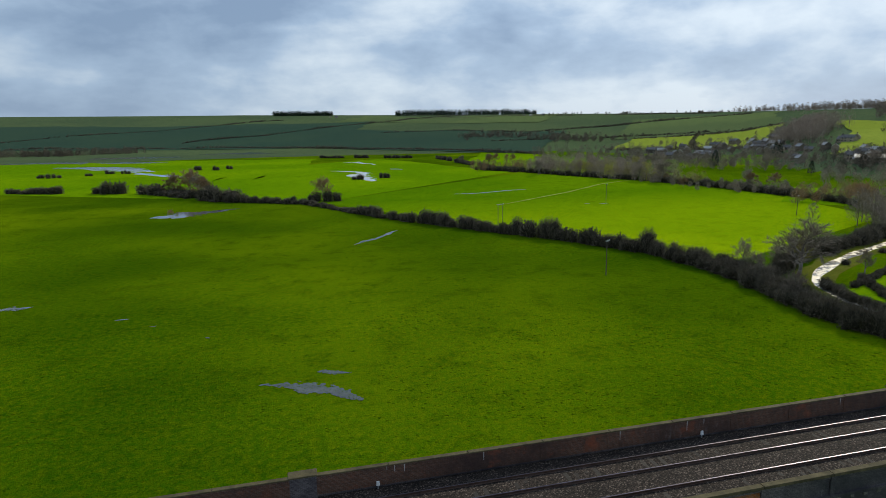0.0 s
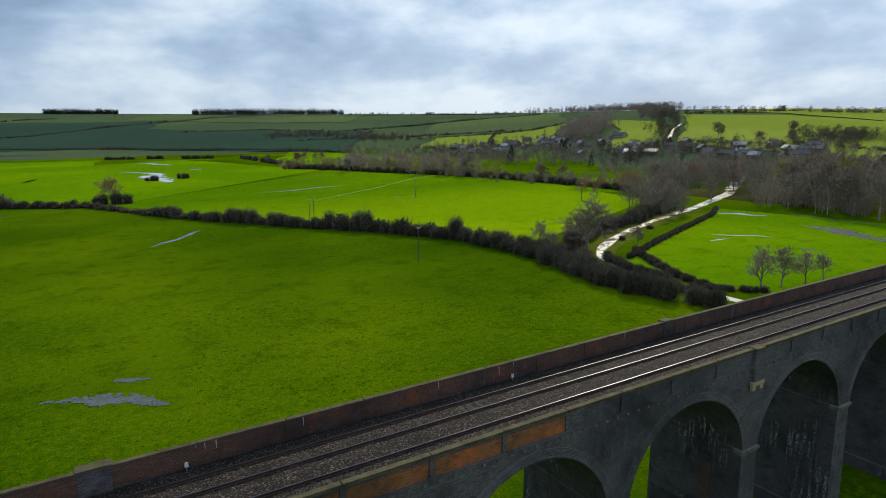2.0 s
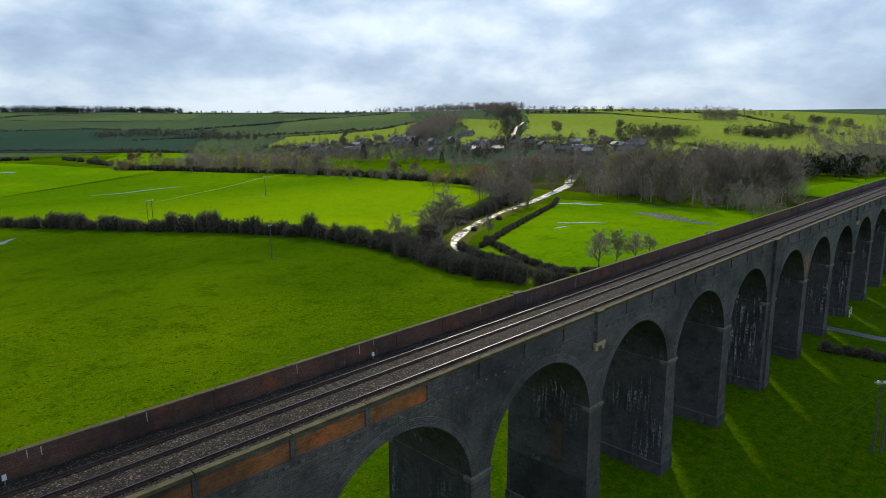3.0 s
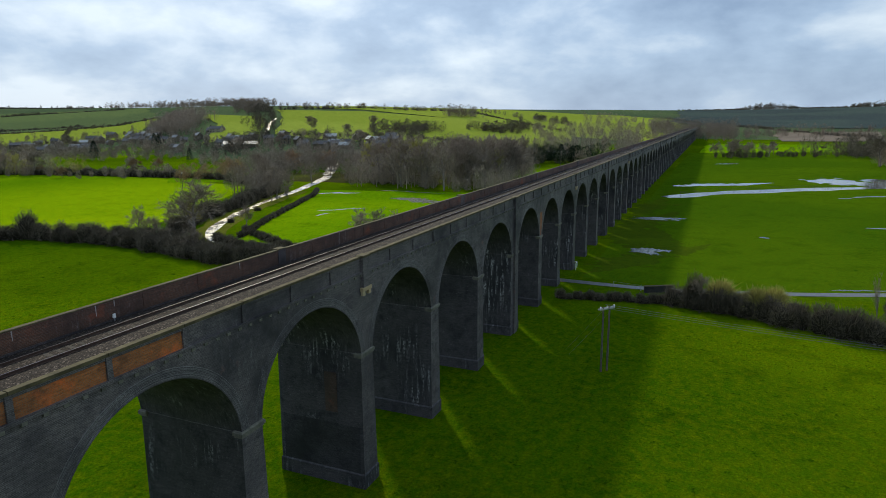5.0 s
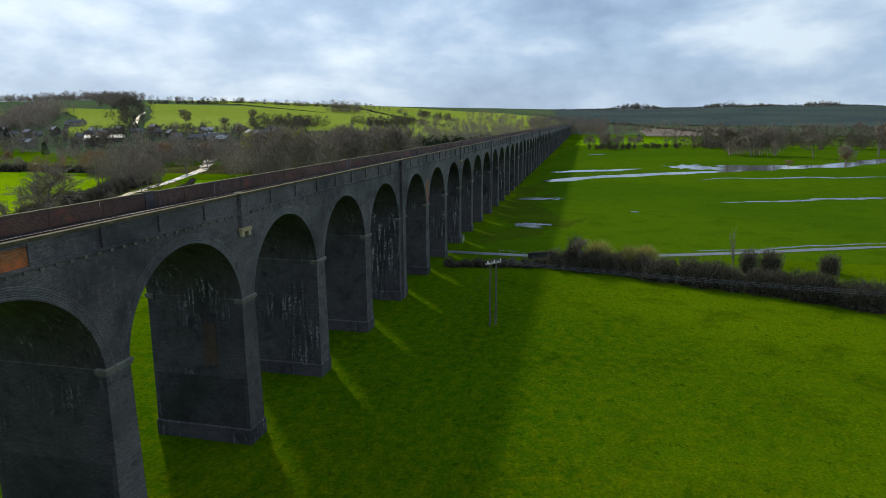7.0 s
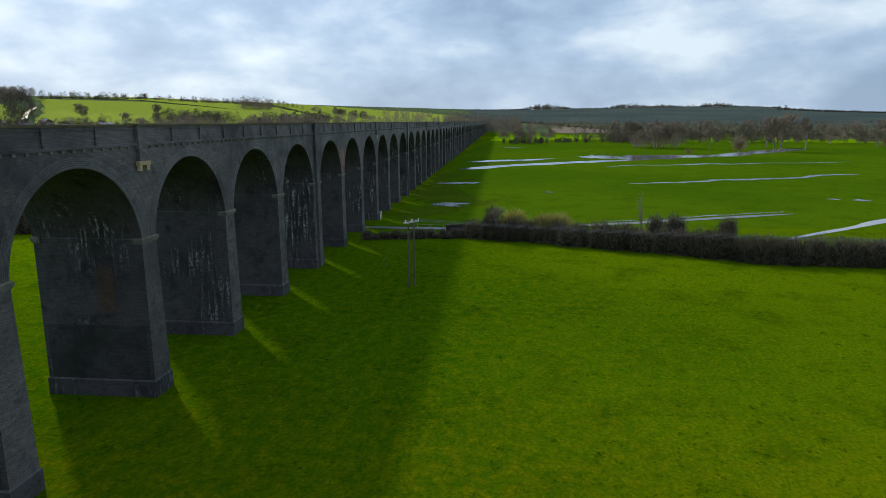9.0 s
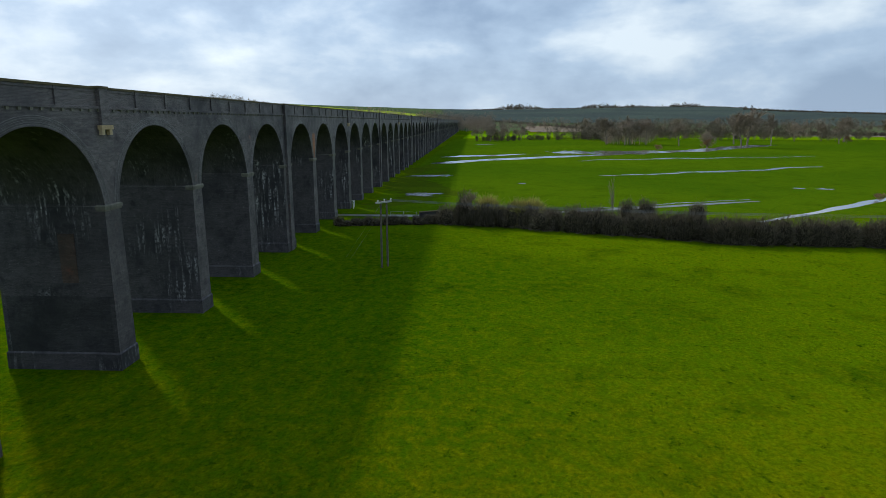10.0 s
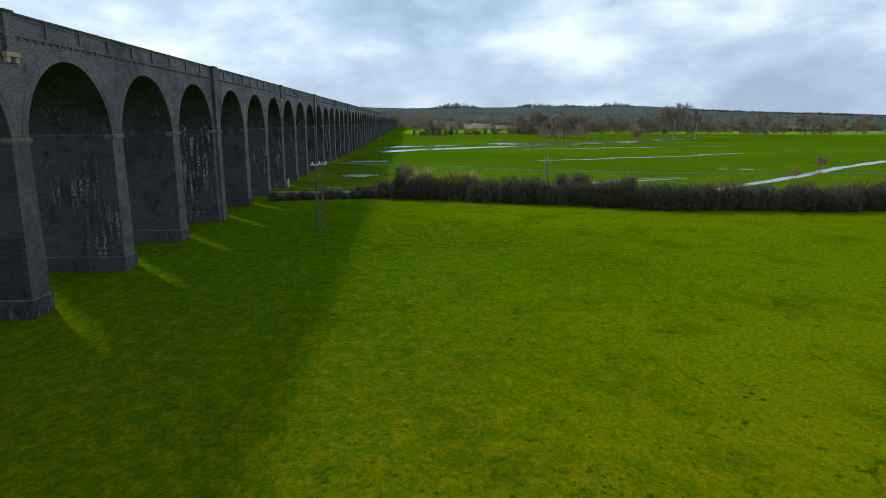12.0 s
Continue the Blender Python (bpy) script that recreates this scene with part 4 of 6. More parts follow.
def long_strip(profile, x0, x1, mat, name, step=14.0, wob=0.0):
    """A cross-section (y, z) drawn along the sloping line."""
    s = Shape()
    n = max(1, int((x1 - x0) / step))
    m = len(profile)
    for i in range(n + 1):
        x = x0 + (x1 - x0) * i / n
        for j, (y, z) in enumerate(profile):
            k = wob * noise.noise(Vector((x * 0.9, y * 2.0, 5.0))) if 0 < j < m - 1 else 0.0
            s.v.append((x, y, z + SLOPE * x + k))
        if i:
            for j in range(m - 1):
                a = (i - 1) * m + j
                s.f.append((a, a + m, a + m + 1, a + 1))
                for q in (a, a + m, a + m + 1, a + 1):
                    s.uv.append((s.v[q][0], profile[q % m][0]))
    return s.mesh(name, mat)


RAILZ = COPE - 1.2
BED = RAILZ - 0.17
part("deck", long_strip([(YN + 0.3, DENT - 0.3), (YN + 0.3, BED - 0.4), (YF - 0.3, BED - 0.4), (YF - 0.3, DENT - 0.3)], X0, X1, BRICK_IN, "deck"), viaduct)
bed = [(YN + 0.28, BED - 0.12), (YN + 0.7, BED - 0.05), (26.0, BED), (26.9, BED - 0.012), (27.6, BED - 0.012), (28.5, BED), (29.15, BED + 0.02), (29.7, BED), (30.4, BED - 0.012), (31.1, BED - 0.012), (31.9, BED), (32.5, BED - 0.05), (YF - 0.28, BED - 0.1)]
tagged(new("ballast", long_strip(bed, X0, X1, BALLAST, "ballast", 0.9, 0.035)), "grey-brown stone track ballast on the viaduct", "ballast", kind="stuff")
RAIL_PROFILE = [(-0.036, 0.17), (-0.036, 0.125), (-0.012, 0.115), (-0.012, 0.03), (-0.07, 0.012), (-0.07, 0.0), (0.07, 0.0), (0.07, 0.012), (0.012, 0.03), (0.012, 0.115), (0.036, 0.125), (0.036, 0.17)]
s = Shape()
s.box(-0.125, 0.125, -1.3, 1.3, -0.2, 0.0)
SLEEPER_MESH = s.mesh("sleeper", SLEEPER)
rest = Shape()
for yc in (27.35, 30.85):
    track = thing("railway_track", "railway track with shining worn rails on concrete sleepers", "railway track", "tracks on the viaduct")
    for sgn in (-1, 1):
        y = yc + sgn * 0.755
        me = long_strip([(y + a, RAILZ - 0.17 + b) for a, b in RAIL_PROFILE] + [(y - 0.036, RAILZ - 0.17 + 0.17)], X0, X1, RAIL_SIDE, "rail")
        me.materials.append(RAIL_TOP)
        for p in me.polygons:
            if p.index % 12 == 11:
                p.material_index = 1
        r = part("rail", me, track)
    x = -22.0
    while x < 73:
        part("sleeper", SLEEPER_MESH, track, at=Matrix.Translation((x, yc, RAILZ - 0.185 + SLOPE * x)))
        x += 0.65
    while x < 500:
        rest.box(x - 0.125, x + 0.125, yc - 1.3, yc + 1.3, RAILZ - 0.36 + SLOPE * x, RAILZ - 0.178 + SLOPE * x)
        x += 0.65
tagged(new("distant_sleepers", rest.mesh("distant_sleepers", SLEEPER)), "rows of distant concrete sleepers", "sleepers", kind="stuff")


def small_sign(x):
    """Small white marker box at the foot of the far parapet."""
    s = Shape()
    s.box(-0.1, 0.1, -0.05, 0.05, 0.24, 0.5, 0, 0.015)
    ob = thing("marker_sign", "small white trackside marker box", "sign", "trackside markers", at=Matrix.Translation((x, YF - 0.45, BED + SLOPE * x - 0.1)), me=s.mesh("marker_sign", WHITE))
    s = Shape()
    s.box(-0.03, 0.03, -0.03, 0.03, -0.1, 0.25)
    part("post", s.mesh("post", METAL), ob)


for x in (3.9, 25.9):
    small_sign(x)


# ---- trees ----
def tree_meshes(seed, height, spread, twig_mat, tall=0.3, per=20, fine=1.5, kids=(5, 5, 4)):
    """A leafless tree: tapered trunk, rising limbs, branches along them and a haze of twigs."""
    rnd = random.Random(seed)
    wood, haze = Shape(), Shape()
    length = (height * (tall + 0.32), height * 0.34, height * 0.19, height * 0.11)
    radius = (height * 0.02, height * 0.011, height * 0.0052, height * 0.0026)
    kids = (kids[0] + 3, *kids[1:], per)

    def grow(a, d, depth, short=1.0):
        n = (5, 3, 2, 1)[depth]
        size, r = short * length[depth] * (1.0 if depth == 0 else rnd.uniform(0.7, 1.2)), radius[depth] * rnd.uniform(0.8, 1.15)
        pts, dirs = [a], [d]
        for k in range(n):
            d = (d + Vector((rnd.uniform(-1, 1), rnd.uniform(-1, 1), rnd.uniform(-0.7, 1.0))) * 0.16 + Vector((0, 0, 0.05 * depth))).normalized()
            b = pts[-1] + d * (size / n)
            (wood if depth < 2 else haze).tube(pts[-1], b, r * (1 - 0.7 * k / n), r * (1 - 0.7 * (k + 1) / n), (7, 5, 3, 3)[depth])
            pts.append(b)
            dirs.append(d)
        for k in range(kids[depth]):
            t = (0.28 + 0.72 * (k + rnd.random()) / kids[0] if depth == 0 else rnd.uniform(0.25, 1.0) if depth < 3 else rnd.uniform(0.1, 1.0)) * n * 0.999
            i = min(n - 1, int(t))
            base, dd = pts[i].lerp(pts[i + 1], t - i), dirs[i + 1]
            out = dd.orthogonal().normalized()
            out.rotate(Matrix.Rotation(2.4 * k + rnd.uniform(-0.6, 0.6), 3, dd))
            if depth < 3:
                tilt = rnd.uniform(0.7, 1.3) * spread * (1.5 - 0.8 * t / n if depth == 0 else 1.0)
                grow(base, (dd + out * tilt).normalized(), depth + 1, 1.15 - 0.5 * t / n if depth == 0 else 1.0)
            else:
                way = (dd + out * rnd.uniform(0.3, 1.1) + Vector((0, 0, rnd.uniform(-0.1, 0.4)))).normalized()
                wide = way.orthogonal().normalized() * height * 0.0016 * fine
                wide.rotate(Matrix.Rotation(rnd.uniform(0, 6.3), 3, way))
                haze.face((base - wide, base + wide, base + way * height * rnd.uniform(0.04, 0.1) * (1.0 if fine < 2 else 1.6)), [(0, 0)] * 3)

    grow(Vector((0, 0, -0.2)), Vector((rnd.uniform(-0.06, 0.06), rnd.uniform(-0.06, 0.06), 1)).normalized(), 0)
    k = height / max(v[2] for v in haze.v)
    for sh in (wood, haze):
        sh.v = [(x * k, y * k, z * k) for x, y, z in sh.v]
    return wood.mesh("trunk", BARK, True), haze.mesh("crown", twig_mat)


def bush_mesh(seed, mat, n=1250, core=0.52, wide=1.0, up=0.7):
    """A thicket of one metre radius: a dark inner mass, stems and many fine twigs that rise out of it."""
    rnd = random.Random(seed)
    s = Shape()

    def swell(d):
        return 1 + 0.3 * noise.noise(d * 1.7 + Vector((seed * 7.3, 0, 0))) + 0.12 * noise.noise(d * 4.0 + Vector((0, seed * 3.1, 0)))

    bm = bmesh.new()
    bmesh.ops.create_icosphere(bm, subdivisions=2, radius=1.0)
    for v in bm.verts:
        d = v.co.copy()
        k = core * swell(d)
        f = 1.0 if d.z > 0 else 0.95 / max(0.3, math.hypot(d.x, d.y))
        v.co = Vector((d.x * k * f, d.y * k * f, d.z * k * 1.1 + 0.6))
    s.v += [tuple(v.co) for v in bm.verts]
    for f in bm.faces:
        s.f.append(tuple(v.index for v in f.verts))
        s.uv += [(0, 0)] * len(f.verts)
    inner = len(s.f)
    bm.free()
    for _ in range(n):
        a, z = rnd.uniform(0, 6.283), rnd.uniform(-0.95, 1.0)
        e = math.asin(z)
        d = Vector((math.cos(a) * math.cos(e), math.sin(a) * math.cos(e), z))
        k = core * swell(d) * rnd.uniform(0.85, 1.35)
        f = 1.0 if z > 0 else 0.95 / max(0.3, math.hypot(d.x, d.y))
        p = Vector((d.x * k * f, d.y * k * f, max(0.02, z * k * 1.1 + 0.6)))
        t = (d * 0.6 + Vector((rnd.gauss(0, 0.4), rnd.gauss(0, 0.4), rnd.gauss(up, 0.4)))).normalized()
        ll = rnd.uniform(0.16, 0.42)
        if rnd.random() < 0.1 and z > 0.2:
            ll *= 1.5
        side = t.orthogonal().normalized() * rnd.uniform(0.006, 0.016) * wide
        side.rotate(Matrix.Rotation(rnd.uniform(0, 6.3), 3, t))
        s.face((p - side, p + side, p + t * ll), [(0, 0)] * 3)
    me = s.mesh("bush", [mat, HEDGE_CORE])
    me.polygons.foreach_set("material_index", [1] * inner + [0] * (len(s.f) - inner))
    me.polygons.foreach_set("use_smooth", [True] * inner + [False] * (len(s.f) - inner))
    return me


def evergreen_meshes(seed, height, width):
    rnd = random.Random(seed)
    wood, leaf = Shape(), Shape()
    wood.tube((0, 0, -0.2), (0, 0, height * 0.8), height * 0.02, height * 0.006, 6)
    for _ in range(1700):
        z = rnd.random() ** 1.25
        r = width / 2 * (1 - z) ** 0.6 * (0.55 + 0.5 * rnd.random()) * (1 + 0.4 * noise.noise(Vector((z * 5, rnd.random(), seed))))
        a = rnd.uniform(0, 6.283)
        p = Vector((math.cos(a) * r, math.sin(a) * r, height * (0.12 + 0.88 * z)))
        t = Vector((math.cos(a), math.sin(a), rnd.uniform(-0.4, 0.6))).normalized()
        side = Vector((-math.sin(a), math.cos(a), rnd.uniform(-0.5, 0.5))) * height * 0.02
        leaf.face((p - side, p + side, p + t * height * 0.06), [(0, 0)] * 3)
    return wood.mesh("trunk", BARK), leaf.mesh("crown", NEEDLE)


def make_tree(name, meshes, label, category, group):
    ob = thing(name, label, category, group)
    part("trunk", meshes[0], ob)
    part("crown", meshes[1], ob)
    return ob


TREES = [make_tree("bare_tree", tree_meshes(11 + i, 14, (0.85, 1.05, 0.6, 0.9)[i], (TWIG, TWIG, TWIG, TWIG_GREEN)[i], (0.3, 0.24, 0.36, 0.28)[i]), lab, "tree", "bare trees in the valley")
         for i, lab in enumerate(("leafless grey-brown broadleaf tree with a wide crown", "spreading leafless tree with low forking limbs", "tall narrow leafless tree of upright limbs", "leafless tree with a faint yellow-green haze of buds"))]
TREES.append(make_tree("willow", tree_meshes(31, 10, 1.2, TWIG_RUST, 0.16, 18, 1.9), "rounded bare willow with rust-brown twigs", "tree", "bare trees in the valley"))
TREES.append(make_tree("evergreen", evergreen_meshes(41, 14, 7.5), "dark green evergreen tree among the houses", "tree", "evergreens in the village"))
TREES.append(make_tree("poplar", tree_meshes(51, 20, 0.32, TWIG, 0.45, 14, 1.6), "slim upright leafless poplar", "tree", "bare trees in the valley"))
FAR = (5, 4, 3)
for i, lab in enumerate(("leafless brown broadleaf tree on the valley floor", "spreading leafless brown tree on the valley floor", "tall leafless brown tree of upright limbs", "leafless tree with a yellow-green haze of buds")):
    TREES.append(make_tree("bare_tree", tree_meshes(61 + i, 14, (0.85, 1.05, 0.6, 0.9)[i], (TWIG, TWIG, TWIG, TWIG_GREEN)[i], (0.3, 0.24, 0.36, 0.28)[i], 13, 4.4, FAR), lab, "tree", "bare trees in the valley"))
TREES.append(make_tree("willow", tree_meshes(81, 10, 1.2, TWIG_RUST, 0.16, 20, 4.0, FAR), "rounded bare willow with rust-brown twigs", "tree", "bare trees in the valley"))
FAR_OF = {0: 7, 1: 8, 2: 9, 3: 10, 4: 11}
used_first = set()


def plant(i, x, y, height, turn=None, wide=1.0):
    if math.hypot(x, y) > 400:
        i = FAR_OF.get(i, i)
    base = (14, 14, 14, 14, 10, 14, 20, 14, 14, 14, 14, 10)[i]
    k = height / base
    m = Matrix.Translation((x, y, land(x, y))) @ Matrix.Rotation(radians(turn if turn is not None else random.uniform(0, 360)), 4, "Z")
    sc = Matrix.Diagonal((k * wide, k * wide, k, 1))
    if i in used_first:
        ob = copy_thing(TREES[i], m)
        ob.scale = (k * wide, k * wide, k)
    else:
        ob = TREES[i]
        ob.matrix_basis = m @ sc
        used_first.add(i)
    return ob


random.seed(5)
for i, x, y, h in ((0, 119.5, 138.5, 9.9), (2, 114.3, 125.3, 8.9), (1, 110.6, 110.6, 7.9), (0, 131.2, 139.1, 7.9), (3, 134, 136, 9.8), (4, 25, 357, 14.5), (0, 128.8, 76, 11.3), (1, 136.3, 75.7, 9.8), (0, 143.2, 74.1, 8.8), (1, 150.4, 73.8, 6.8), (2, 108, 0.2, 6.4), (4, 163.7, -110.1, 4), (4, 139.9, -88.9, 2.4), (1, 204.7, 159.9, 10.4), (0, 215.1, 162.9, 12.3), (0, 146.1, 125.5, 7.8), (2, 196.1, 155.8, 8.6),
                   (4, -52, 424, 18), (4, -63, 430, 15), (4, -43, 404, 14), (1, -47, 415, 17), (4, 256, 226, 13.5), (4, 262, 232, 12), (4, 252, 219, 11), (0, 111.9, 158.1, 6), (4, -49.5, 317.7, 3.9), (1, 223.5, 175.3, 14.1), (0, 240.2, 183.2, 14.9), (2, 233.5, 191.3, 15.9)):
    plant(i, x, y, h)
plant(1, 129.5, 130, 16.5, 40, 1.45)
plant(0, 207, 156, 6.5, 10, 0.8)


for i, az, r, h in ((1, -0.2, 533, 13.9), (0, -1.4, 533, 15.8), (1, -2.6, 546, 14.2), (6, -10.0, 610, 20.3), (6, -10.6, 611, 18.7), (0, -11.6, 473, 20.4), (1, -13.5, 476, 22.7), (0, -14.8, 479, 19.8),
                    (4, -15.9, 369, 4.6), (0, -17.2, 663, 19.7), (4, -19.8, 416, 7.5), (0, -22.7, 453, 25.6), (2, -21.7, 501, 21.6), (1, -26.0, 585, 17.9), (0, -27.8, 596, 15.0), (0, -29.3, 580, 20.8),
                    (0, -13.1, 466, 17.6), (1, -19.7, 418, 12.8), (0, -22.3, 446, 23.6), (6, -24.4, 479, 22.8), (1, -29.0, 544, 17.1), (0, -32.1, 620, 18.4), (1, -34.4, 634, 17.1), (2, -36.1, 696, 18.8),
                    (4, -29.5, 547, 6.4), (4, -33.9, 202, 3.1), (4, -32.2, 173, 1.6), (0, -17.5, 460, 16.5)):
    plant(i, *pol(az, r), h, wide=1.15)
sapling = make_tree("sapling", tree_meshes(91, 9.0, 0.34, TWIG, 0.2, 4, 0.8, (6, 3, 2)), "slender pale leafless sapling standing in the hedge", "tree", "")
sapling.matrix_basis = Matrix.Translation((107.7, -24.7, 0)) @ Matrix.Diagonal((0.45, 0.45, 1, 1))


def grove(n, az0, az1, r0, r1, kinds, h0, h1, seed):
    rnd = random.Random(seed)
    random.seed(seed)
    for _ in range(n):
        az, r = rnd.uniform(az0, az1), rnd.uniform(r0, r1)
        x, y = pol(az, r)
        plant(rnd.choice(kinds), x, y, rnd.uniform(h0, h1), wide=rnd.uniform(0.85, 1.25))


grove(44, 15.5, 31, 282, 400, (0, 1, 2, 2, 2, 3), 15, 25, 1)
grove(16, 15.5, 25, 276, 310, (2, 2, 0), 20, 26, 21)
grove(9, 33, 40, 320, 460, (0, 1, 2, 4), 9, 16, 2)
grove(8, 47.1, 56, 405, 470, (0, 3, 4, 1), 6, 10, 4)
grove(16, 56, 67, 445, 570, (0, 2, 3, 3, 1), 11, 18, 5)
grove(6, 68, 74, 618, 725, (4, 0), 8.6, 12.5, 8)
grove(14, 28.1, 52.1, 540, 714, (5, 5, 0), 10, 17, 6)
grove(8, 9.9, 23.9, 416, 516, (5, 1), 12, 16, 7)
grove(10, -30, -10, 600, 780, (0, 1, 4, 4), 9, 16, 9)
grove(16, -40, -10, 800, 1100, (0, 1, 2, 6), 14, 22, 10)
grove(7, -4.6, 0.4, 540, 600, (0, 1), 8, 13, 11)
grove(7, 10, 34, 848, 1000, (0, 1, 2), 6, 9, 13)


def wood_mass(name, label, region, n, h0, h1, mat, seed, twig=150, fat=1.0, round_top=False, category="woodland"):
    """A stand of bare trees too dense to count: stems and twig fans joined in one mesh."""
    rnd = random.Random(seed)
    s = Shape()
    twig = int(twig * 0.47)
    for _ in range(int(n * 1.15)):
        x, y = region(rnd)
        h = h0 + (h1 - h0) * rnd.random() ** 1.4
        if category == "hedge":
            h *= 0.8 + 1.1 * max(-0.3, noise.noise(Vector((x * 0.012, y * 0.012, 8.0))))
        if fat >= 4.0 and mat is HEDGE:
            h *= max(0.12, 0.4 + 2.2 * noise.noise(Vector((x * 0.006, y * 0.006, 2.0))))
        z = land(x, y) - 0.3
        w = h * rnd.uniform(0.24, 0.4)
        s.tube((x, y, z), (x, y, z + h * 0.6), h * 0.016, h * 0.006, 3)
        for _ in range(5):
            a = rnd.uniform(0, 6.283)
            b = rnd.uniform(0.2, 0.5)
            s.tube((x, y, z + h * b), (x + math.cos(a) * w * 0.75, y + math.sin(a) * w * 0.75, z + h * (b + rnd.uniform(0.2, 0.42))), h * 0.008, h * 0.003, 3)
        for _ in range(twig):
            a, u = rnd.uniform(0, 6.283), rnd.random()
            rr = w * math.sqrt(rnd.random()) * (math.sin(math.pi * min(1, 0.12 + 0.88 * u)) ** 0.6)
            p = Vector((x + math.cos(a) * rr, y + math.sin(a) * rr, z + h * ((0.12 if fat < 2.5 else 0.0) + 0.84 * u)))
            t = Vector((math.cos(a) * 0.6 + rnd.gauss(0, 0.3), math.sin(a) * 0.6 + rnd.gauss(0, 0.3), rnd.uniform(0.1, 1.2))).normalized()
            sd = t.orthogonal().normalized() * 0.112 * fat
            sd.rotate(Matrix.Rotation(rnd.uniform(0, 6.3), 3, t))
            s.face((p - sd, p + sd, p + t * (0.5 + 0.6 * fat) * rnd.uniform(0.6, 1.5)), [(0, 0)] * 3)
    return thing(name, label, category, kind="stuff", me=s.mesh(name, mat))


def sector(az0, az1, r0, r1):
    return lambda rnd: pol(rnd.uniform(az0, az1), rnd.uniform(r0, r1))


def along(pts, spread):
    def pick(rnd):
        k = rnd.uniform(0, len(pts) - 1.001)
        (a0, r0), (a1, r1) = pts[int(k)], pts[int(k) + 1]
        f = k - int(k)
        x, y = pol(a0 + (a1 - a0) * f, r0 + (r1 - r0) * f)
        bend = 0.03 * math.hypot(x, y) * noise.noise_vector(Vector((x * 0.0045, y * 0.0045, 6.0)))
        x, y = x + bend.x, y + bend.y
        return x + rnd.gauss(0, spread), y + rnd.gauss(0, spread)
    return pick


